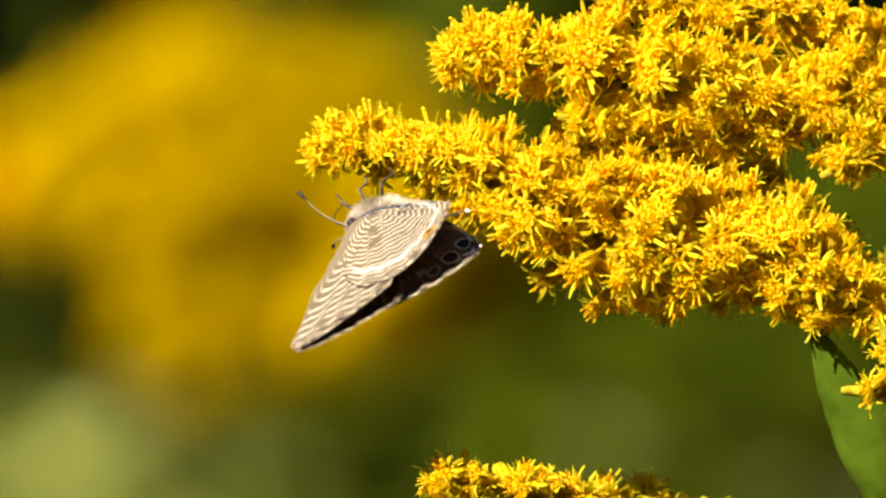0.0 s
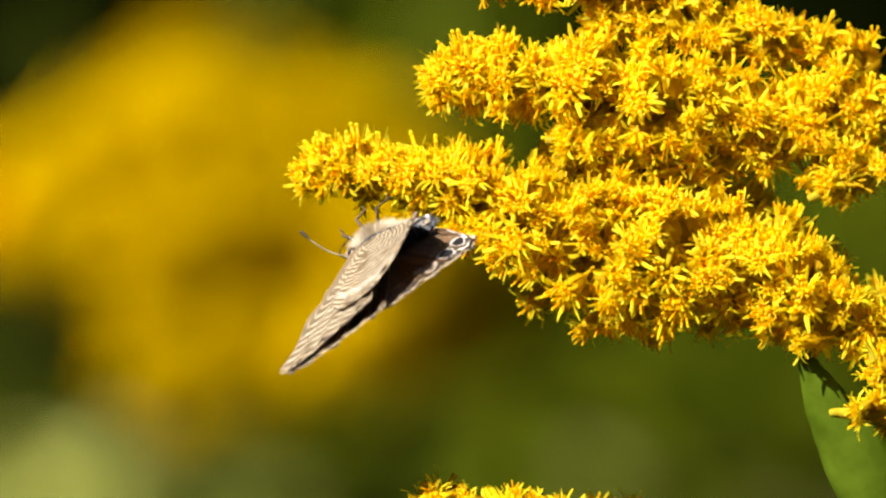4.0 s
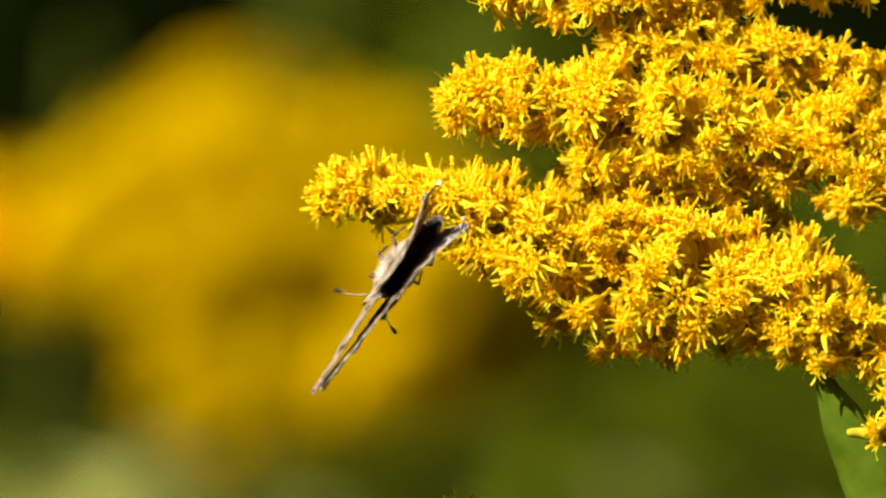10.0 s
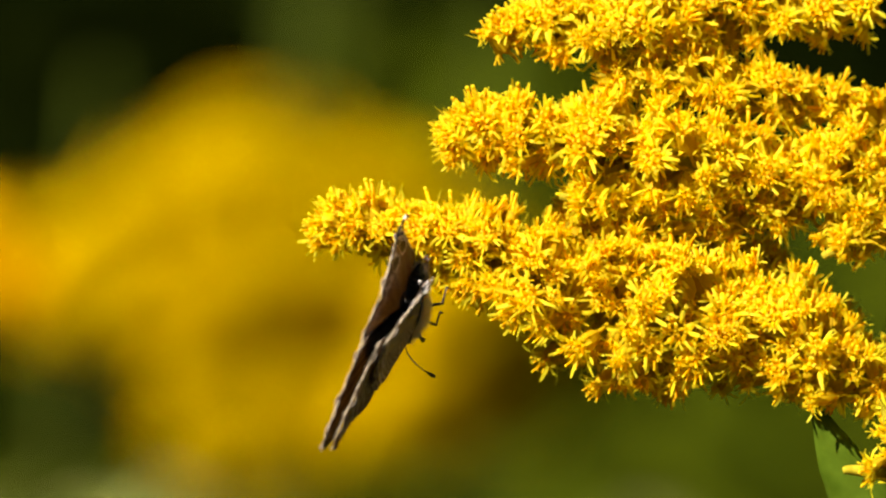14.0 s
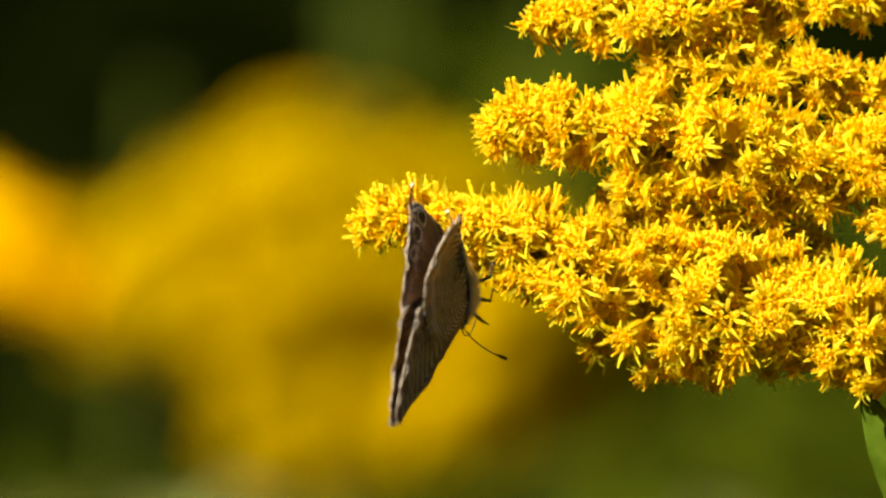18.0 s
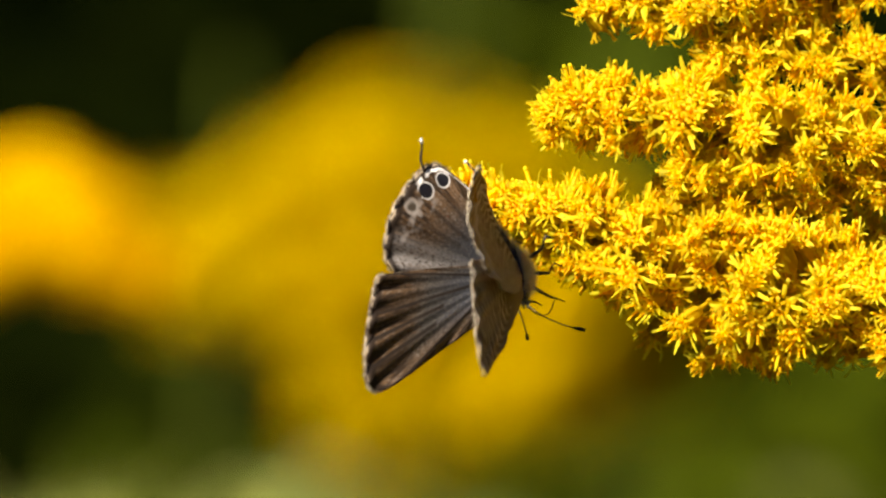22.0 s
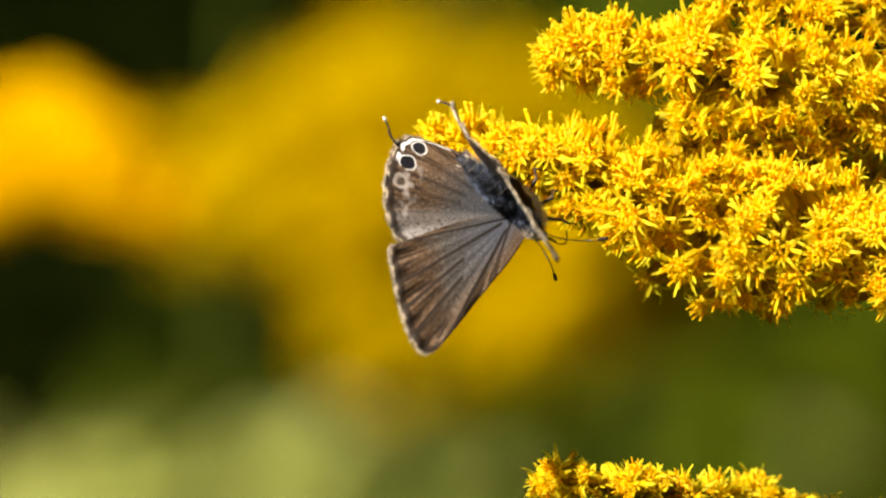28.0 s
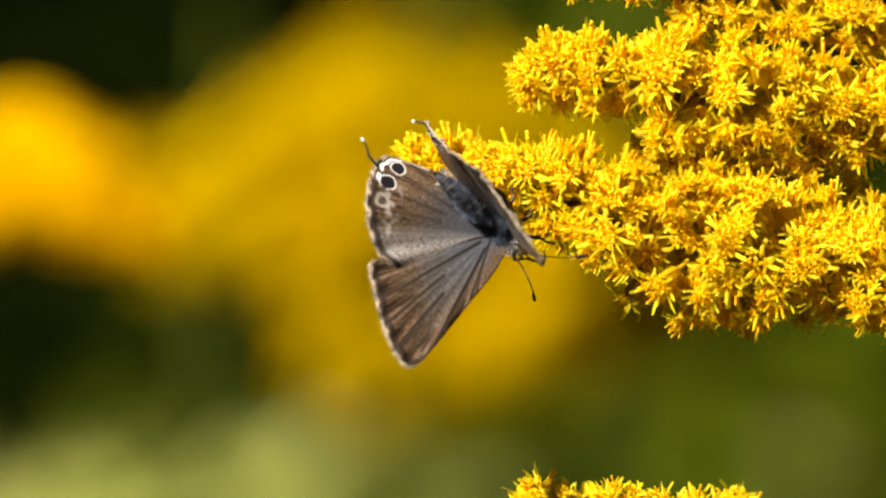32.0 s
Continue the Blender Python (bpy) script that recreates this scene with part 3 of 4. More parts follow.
def under_paint(name, hind):
    n = Nodes(name)
    _, x, y, _ = n.place()
    y = n.math("ABSOLUTE", y)
    across, out = wing_uv(n)
    cells = n.math("MULTIPLY", across, 7.0 if hind else 8.0)
    cell = n.math("FLOOR", cells)
    shift = n.add("TexWhiteNoise")
    shift.noise_dimensions = "1D"
    n.put(shift.inputs["W"], cell)
    bow = n.math("MULTIPLY", n.math("SINE", n.math("MULTIPLY", cells, 6.2832)), 0.12)
    wobble = n.math("MULTIPLY", n.math("SUBTRACT", n.noise(420.0 if hind else 300.0, 3.0), 0.5), 1.5 if hind else 0.9)
    bands = 16.0
    # the bands follow the outer margin more than the root
    level = n.math("ADD", n.math("MULTIPLY", y, 83.0 if hind else 66.0), n.math("MULTIPLY", x, -35.0 if hind else -55.0))
    level = n.math("ADD", n.math("MULTIPLY", out, 0.4), n.math("MULTIPLY", level, 0.6))
    phase = n.math("ADD", n.math("ADD", n.math("MULTIPLY", level, bands), n.math("MULTIPLY", shift.outputs[0], 0.3)), n.math("ADD", wobble, bow))
    wave = n.math("SINE", n.math("MULTIPLY", phase, 6.2832))
    grain = n.noise(2200.0, 3.0)
    ground = n.mix(grain, (0.22, 0.18, 0.115), (0.33, 0.275, 0.185))
    keep = n.step(out, 0.06, 0.14) if hind else n.math("MULTIPLY", n.step(across, 0.16, 0.3), n.step(out, 0.3, 0.42))
    gaps = n.step(n.noise(420.0, 1.0), 0.3, 0.42)
    pale = n.math("MULTIPLY", n.math("MULTIPLY", n.step(wave, 0.0, 0.45), keep), gaps)
    dark = n.math("MULTIPLY", n.step(n.math("ABSOLUTE", n.math("ADD", wave, 0.2)), 0.55, 0.2), keep)
    c = n.mix(n.math("MULTIPLY", dark, 0.85), ground, (0.1, 0.065, 0.03))
    c = n.mix(n.math("MULTIPLY", pale, 0.9), c, (0.68, 0.635, 0.52))
    if not hind:
        c = n.mix(n.math("MULTIPLY", n.step(across, 0.3, 0.12), 0.6), c, (0.36, 0.28, 0.18))
    c = n.mix(n.math("MULTIPLY", vein_lines(n, across, out, HIND_VEINS if hind else FORE_VEINS, 0.12, 13.0 if hind else 15.0), 0.35), c, (0.15, 0.11, 0.07))
    if hind:
        belt = n.math("SUBTRACT", out, n.math("ADD", 0.79, n.math("MULTIPLY", n.noise(500.0, 2.0), 0.06)))
        c = n.mix(n.math("MULTIPLY", n.math("MULTIPLY", n.step(n.math("ABSOLUTE", belt), 0.042, 0.025), n.step(across, 0.1, 0.25)), 0.9), c, (0.72, 0.69, 0.64))
    else:
        c = n.mix(n.math("MULTIPLY", n.step(out, 0.93, 0.95), 0.6), c, (0.3, 0.24, 0.17))
    c = n.mix(n.math("MULTIPLY", n.math("MULTIPLY", n.step(out, 0.962, 0.97), n.step(across, 0.93, 0.86)), n.step(n.noise(800.0, 1.0), 0.45, 0.55)), c, (0.04, 0.028, 0.02))
    c = n.mix(n.step(out, 0.982, 0.99), c, (0.5, 0.44, 0.36))
    if hind:
        d = n.math("ADD", distance_to(n, x, y, SPOTS[0]), n.math("MULTIPLY", n.math("SUBTRACT", n.noise(1300.0, 2.0), 0.5), 0.4 * MM))
        c = n.mix(n.step(d, 0.85 * MM, 0.7 * MM), c, (0.6, 0.3, 0.04))
        c = n.mix(n.step(d, 0.4 * MM, 0.3 * MM), c, (0.01, 0.01, 0.012))
    return n.finish(c, 0.65, 0.5, tint=n.mix(pale, (0.32, 0.17, 0.02), (0.95, 0.68, 0.22)), bump=grain, depth=0.3, spec=0.1)


def plain(name, a, b, scale, rough=0.6, spec=0.4, through_light=0.0):
    n = Nodes(name)
    return n.finish(n.mix(n.step(n.noise(scale, 3.0), 0.35, 0.65), a, b), rough, through_light, bump=n.noise(scale * 3), depth=0.3, spec=spec)


FRINGE = plain("fringe_cream", (0.1, 0.065, 0.035), (0.82, 0.73, 0.55), 1500.0, through_light=0.4)
BODY_DARK = plain("body_dark", (0.018, 0.02, 0.026), (0.06, 0.065, 0.08), 1500.0, spec=0.25)
SEGMENT = plain("segment_grey", (0.07, 0.07, 0.075), (0.17, 0.16, 0.155), 1500.0, spec=0.2)
BODY_PALE = plain("body_pale", (0.3, 0.25, 0.19), (0.45, 0.39, 0.31), 1500.0)
HAIR_PALE = plain("hair_pale", (0.62, 0.55, 0.44), (0.84, 0.79, 0.69), 900.0, spec=0.1, through_light=0.5)
HAIR_GREY = plain("hair_grey", (0.1, 0.085, 0.07), (0.34, 0.3, 0.25), 900.0, spec=0.15)
HAIR_BLUE = plain("hair_blue", (0.03, 0.038, 0.055), (0.17, 0.22, 0.32), 900.0, spec=0.2)
EYE_DARK = plain("eye_dark", (0.008, 0.007, 0.007), (0.015, 0.012, 0.012), 800.0, 0.2, 0.6)
HORN = plain("antenna_dark", (0.02, 0.014, 0.01), (0.05, 0.036, 0.024), 1500.0, 0.5, 0.2)
RING = plain("antenna_ring", (0.3, 0.26, 0.2), (0.45, 0.4, 0.33), 2000.0)
WHITE = plain("scale_white", (0.75, 0.72, 0.68), (0.85, 0.83, 0.8), 2000.0)
LEGS = plain("leg_brown", (0.03, 0.022, 0.016), (0.14, 0.1, 0.07), 1800.0, spec=0.2)


def scalloped(outline, count, lo, hi):
    """The outline with a shallow wave along the outer margin, one lobe to a cell between veins."""
    pts = spline(outline, count)
    out = []
    for k, p in enumerate(pts):
        u = k / count
        fade = min(1.0, max(0.0, (u - lo) * 25), 1.0) * min(1.0, max(0.0, (hi - u) * 25))
        d = p - np.array([-1.5, 7.0])
        out.append(p + d / (np.linalg.norm(d) + 1e-9) * 0.14 * fade * abs(math.sin((u - lo) / (hi - lo) * 8.5 * math.pi)))
    return out


def curl(x, droop):
    """How far the hind part of a wing bends down, in mm."""
    return -droop * max(0.0, -x - 3.5) ** 2


def wing_mesh(name, outline, sign, fringe_from, fringe_to, droop):
    """A thin wing, its root at the origin: front along x, outwards along y times sign. Upper and under side have their own paint."""
    edge = scalloped(outline, 192, fringe_from, fringe_to)
    root = np.array([0.2, 0.0])
    ang = [math.atan2(p[0] - root[0], p[1] - root[1]) for p in edge]
    far = [math.hypot(p[0] - root[0], p[1] - root[1]) for p in edge]
    first, last = max(range(193), key=lambda k: ang[k] if far[k] > 5 else -9), min(range(193), key=lambda k: ang[k] if far[k] > 5 else 9)
    a1, a0 = ang[first], ang[last]
    order = sorted(range(193), key=lambda k: ang[k])
    order = [k for k in order if far[k] > 3]
    angs, fars = [ang[k] for k in order], [far[k] for k in order]
    rings = 18
    pts, uvs = [], []
    for k, p in enumerate(edge):
        for j in range(rings + 1):
            q = root + (p - root) * (0.02 + 0.98 * j / rings)
            d = math.hypot(*(q - root))
            a = math.atan2(q[0] - root[0], q[1] - root[1])
            across = min(1.0, max(0.0, (a1 - a) / (a1 - a0)))
            reach = float(np.interp(a, angs, fars))
            if across < 0.09 or across > 0.93:
                reach = max([reach] + [f for g, f in zip(angs, fars) if abs(g - a) < 0.05])
            wave = 0.05 * math.sin(across * 8.5 * 2 * math.pi) * min(1, d / 12) ** 1.5
            rise = (d / max(reach, 0.1)) ** 5
            wave += rise * (0.13 * math.sin(across * 8.5 * 2 * math.pi + 1.0) + 0.08 * math.sin(across * 31.0))
            z = wave - 0.003 * (d - 7) ** 2 * 0.35 + curl(q[0], droop)
            pts.append((q[0], q[1], z))
            uvs.append((across, min(1.0, d / max(reach, 0.1))))
    s = Soup()
    w = rings + 1
    n = len(pts)
    for side in (1, -1):
        s.v += [Vector((x * MM, y * MM * sign, (z + 0.035 * side) * MM)) for x, y, z in pts]
    for k in range(192):
        for j in range(rings):
            a, b, c, d = k * w + j, k * w + j + 1, (k + 1) * w + j + 1, (k + 1) * w + j
            up = (a, b, c, d) if sign < 0 else (d, c, b, a)
            s.f.append(up)
            s.m.append(0)
            s.f.append(tuple(n + i for i in reversed(up)))
            s.m.append(1)
        a, b = k * w + rings, (k + 1) * w + rings
        rim = (a, n + a, n + b, b) if sign < 0 else (b, n + b, n + a, a)
        s.f.append(rim)
        s.m.append(1)
    me = s.mesh(name)
    layer = me.uv_layers.new(name="wing")
    idx = np.zeros(len(me.loops), dtype=np.int32)
    me.loops.foreach_get("vertex_index", idx)
    table = np.array(uvs + uvs, dtype=np.float32)
    layer.data.foreach_set("uv", table[idx].ravel())
    # fringe of short scales along the outer edge
    fr = Soup()
    rnd = random.Random(len(outline))
    fine = scalloped(outline, 420, fringe_from, fringe_to)
    lo, hi = int(420 * fringe_from), int(420 * fringe_to)
    rim = []
    for k in range(lo, hi):
        p, q = fine[k], fine[k + 1]
        d = q - p
        nrm = np.array([d[1], -d[0]]) / (np.linalg.norm(d) + 1e-9)
        if np.dot(nrm, p - np.array([-1.5, 7.0])) < 0:
            nrm = -nrm
        ln = rnd.uniform(0.22, 0.5) * (0.6 if (k // 5) % 4 == 0 else 1.0)
        skew = d * rnd.uniform(-0.8, 0.8)
        a, b = p - nrm * 0.15, q - nrm * 0.15
        tip = (p + q) / 2 + nrm * ln + skew
        zz = rnd.uniform(-0.05, 0.05) - 0.05 + curl(p[0], droop)
        if k % 3 == 0:
            rim.append(Vector((p[0] + nrm[0] * 0.1, p[1] + nrm[1] * 0.1, curl(p[0], droop))) * MM)
            rim[-1].y *= sign
        fr.face([Vector((a[0] * MM, a[1] * MM * sign, zz * MM)), Vector((b[0] * MM, b[1] * MM * sign, zz * MM)), Vector((tip[0] * MM, tip[1] * MM * sign, (zz + rnd.uniform(-0.1, 0.1)) * MM))])
    fr.tube(rim, [(0.055 if 0 < k < len(rim) - 1 else 0.03) * MM for k in range(len(rim))], 6)
    return me, fr.mesh("fringe")


def hairs(name, centre, radii, count, length, seed, parent, material, zlo, zhi, lean):
    rnd = random.Random(seed)
    s = Soup()
    while count:
        d = Vector((rnd.gauss(0, 1), rnd.gauss(0, 1), rnd.gauss(0, 1))).normalized()
        if not zlo <= d.z <= zhi:
            continue
        count -= 1
        p = Vector(centre) + Vector((d.x * radii[0], d.y * radii[1], d.z * radii[2]))
        way = (d + Vector(lean) + Vector((rnd.uniform(-0.4, 0.4), rnd.uniform(-0.4, 0.4), rnd.uniform(-0.4, 0.4)))).normalized()
        side = way.orthogonal().normalized() * 0.035
        ln = length * rnd.uniform(0.6, 1.3)
        s.face([(p - side) * MM, (p + side) * MM, (p + way * ln) * MM])
    return tagged(link(name, s.mesh(name), material, parent), kind="stuff")


def egg(radii, centre, seg=20, rings=14):
    bm = bmesh.new()
    bmesh.ops.create_uvsphere(bm, u_segments=seg, v_segments=rings, radius=1.0)
    for v in bm.verts:
        v.co = Vector((v.co.x * radii[0] + centre[0], v.co.y * radii[1] + centre[1], v.co.z * radii[2] + centre[2])) * MM
    return bm


def butterfly():
    b = tagged(new("butterfly"), "small brown and blue-grey butterfly with striped undersides perched on the goldenrod", "butterfly")
    part("thorax", egg((2.0, 0.95, 1.0), (0.1, 0, 0.15)), BODY_DARK, b)
    hairs("thorax_hair", (0.1, 0, 0.05), (2.0, 0.95, 1.0), 4200, 0.95, 1, b, HAIR_PALE, -1.0, 0.3, (-0.5, 0, -0.2))
    hairs("back_hair", (0.1, 0, 0.2), (1.9, 0.9, 1.0), 1500, 0.6, 2, b, HAIR_BLUE, 0.5, 1.0, (-0.9, 0, 0.1))
    s = Soup()
    rows = []
    for k in range(15):
        u = k / 14
        c = Vector((-1.4 - 5.4 * u, 0, 0.3 + 3.6 * u))
        r = 0.92 * math.sin(math.pi * (0.28 + 0.7 * u)) ** 0.7 * (1 + 0.05 * (k % 2))
        rows.append([(c + Vector((0.15 * math.sin(q), r * 0.9 * math.cos(q), r * 1.1 * math.sin(q)))) * MM for q in (2 * math.pi * j / 14 for j in range(14))])
    s.grid(rows, 0, True)
    abdomen = link("abdomen", s.mesh("abdomen"), BODY_DARK, b, "dark banded abdomen")
    for k in range(2, 13, 2):
        s = Soup()
        s.grid([[p * 1.0 + (p - sum(rows[k], Vector()) / 14) * 0.06 + Vector((dx * MM, 0, -dx * 0.5 * MM)) for p in rows[k]] for dx in (0.09, -0.09)], 0, True)
        link("segment_edge", s.mesh("segment_edge"), SEGMENT, abdomen, "grey scaled edge of a body segment")
    hairs("abdomen_hair", (-4.0, 0, 2.2), (2.7, 0.85, 1.25), 1400, 0.55, 3, b, HAIR_BLUE, 0.1, 1.0, (-0.9, 0, 0.4))
    rnd = random.Random(5)
    s = Soup()
    for _ in range(1200):
        row = rows[rnd.randint(1, 12)]
        q = rnd.randint(7, 13)
        p = row[q].lerp(row[(q + 1) % 14], rnd.random()) + Vector((rnd.uniform(-0.2, 0.2) * MM, 0, 0))
        out = (p - sum(row, Vector()) / 14).normalized()
        way = (out * 0.6 + Vector((-0.8, 0, 0.3)) + Vector((rnd.uniform(-0.3, 0.3), rnd.uniform(-0.3, 0.3), rnd.uniform(-0.3, 0.3)))).normalized()
        side = way.orthogonal().normalized() * 0.035 * MM
        s.face([p - side, p + side, p + way * rnd.uniform(0.3, 0.7) * MM])
    tagged(link("belly_hair", s.mesh("belly_hair"), HAIR_PALE, b), kind="stuff")
    head = part("head", egg((0.68, 0.7, 0.66), (2.0, 0, 0.4)), BODY_DARK, b)
    hairs("head_hair", (2.05, 0, 0.4), (0.8, 0.78, 0.78), 420, 0.45, 4, head, HAIR_GREY, -1, 1, (0.3, 0, 0))
    for sg in (1, -1):
        part("eye", egg((0.5, 0.35, 0.55), (2.25, 0.6 * sg, 0.45), 16, 10), EYE_DARK, head, "glossy black eye")
        s = Soup()
        s.tube([Vector((2.45, 0.28 * sg, 0.1)) * MM, Vector((3.0, 0.28 * sg, -0.2)) * MM, Vector((3.5, 0.22 * sg, -0.1)) * MM], [0.2 * MM, 0.2 * MM, 0.06 * MM], 6)
        link("palp", s.mesh("palp"), BODY_PALE, head)
        line = spline([(2.35, 0.35, 0.75), (4.1, 1.0, -0.4), (5.6, 2.1, -1.9), (6.6, 3.3, -3.3)], 26)
        s = Soup()
        s.tube([Vector((p[0], p[1] * sg, p[2])) * MM for p in line], [(0.055 if k < 22 else 0.055 + 0.13 * math.sin((k - 21) / 5 * math.pi * 0.75)) * MM for k in range(27)], 7)
        ant = link("antenna", s.mesh("antenna"), HORN, b, "thin clubbed antenna with white rings")
        s = Soup()
        for k in range(2, 20, 1):
            p = Vector((line[k][0], line[k][1] * sg, line[k][2])) * MM
            d = (Vector((line[k + 1][0], line[k + 1][1] * sg, line[k + 1][2])) * MM - p)
            s.tube([p, p + d * 0.4], [0.066 * MM, 0.066 * MM], 7)
        link("white_ring", s.mesh("white_ring"), RING, ant, "white antenna rings")
        for k, (x0, x1, x2, y1, y2) in enumerate(((1.8, 2.9, 3.4, 1.6, 1.2), (0.6, 0.9, 0.3, 2.2, 1.9), (-0.6, -1.3, -2.2, 2.1, 1.7))):
            s = Soup()
            s.tube([Vector((x0, 0.6 * sg, -0.9)) * MM, Vector((x1, y1 * sg, -1.6)) * MM, Vector((x2, y2 * sg, -3.0)) * MM, Vector((x2 + 0.5, (y2 + 0.1) * sg, -3.9)) * MM],
                   [0.2 * MM, 0.15 * MM, 0.1 * MM, 0.06 * MM], 6)
            link("leg", s.mesh("leg"), LEGS, b)
    line = spline([(2.9, 0, 0.0), (4.3, 0, -1.4), (4.6, 0, -2.9), (3.7, 0, -4.2)], 16)
    s = Soup()
    s.tube([Vector(p) * MM for p in line], [0.06 * MM] * 17, 6)
    link("proboscis", s.mesh("proboscis"), HORN, b)
    wings = {}
    for sg, tag in ((-1, "right"), (1, "left")):
        for what, outline, f0, f1, droop in (("forewing", FORE, 0.36, 0.76, 0.0), ("hindwing", HIND, 0.27, 0.75, 0.05)):
            me, fr = wing_mesh(what, outline, sg, f0, f1, droop)
            w = link(what, me, [UPPER[what], UNDER[what]], b, what + " grey-brown above and pale striped below")
            w.matrix_basis = Matrix.Translation((0, 0.8 * sg * MM, 0.6 * MM))
            tagged(link("fringe", fr, FRINGE, w, "cream fringe"), kind="stuff")
            if what == "hindwing":
                s = Soup()
                tail_line = spline([(-8.9, 7.8, -1.45), (-9.9, 8.1, -1.6), (-10.9, 8.0, -1.6), (-11.8, 8.2, -1.5)] if sg < 0 else [(-8.9, 7.8, -1.45), (-9.4, 7.9, -1.35), (-9.9, 7.8, -1.15), (-10.3, 7.8, -0.9)], 10)
                s.tube([Vector((p[0], p[1] * sg, p[2])) * MM for p in tail_line], [0.12 * MM] * 6 + [0.09 * MM] * 5, 6)
                t = link("tail", s.mesh("tail"), HORN, w, "thin dark tail")
                s = Soup()
                s.tube([Vector((tail_line[k][0], tail_line[k][1] * sg, tail_line[k][2])) * MM for k in (8, 9, 10)], [0.12 * MM, 0.16 * MM, 0.07 * MM], 6)
                link("tail_tip", s.mesh("tail_tip"), WHITE, t, "white tail tip")
            wings[what, tag] = w
    return b, wings


UPPER = {"forewing": upper_paint("forewing_upper", False), "hindwing": upper_paint("hindwing_upper", True)}
UNDER = {"forewing": under_paint("forewing_under", False), "hindwing": under_paint("hindwing_under", True)}

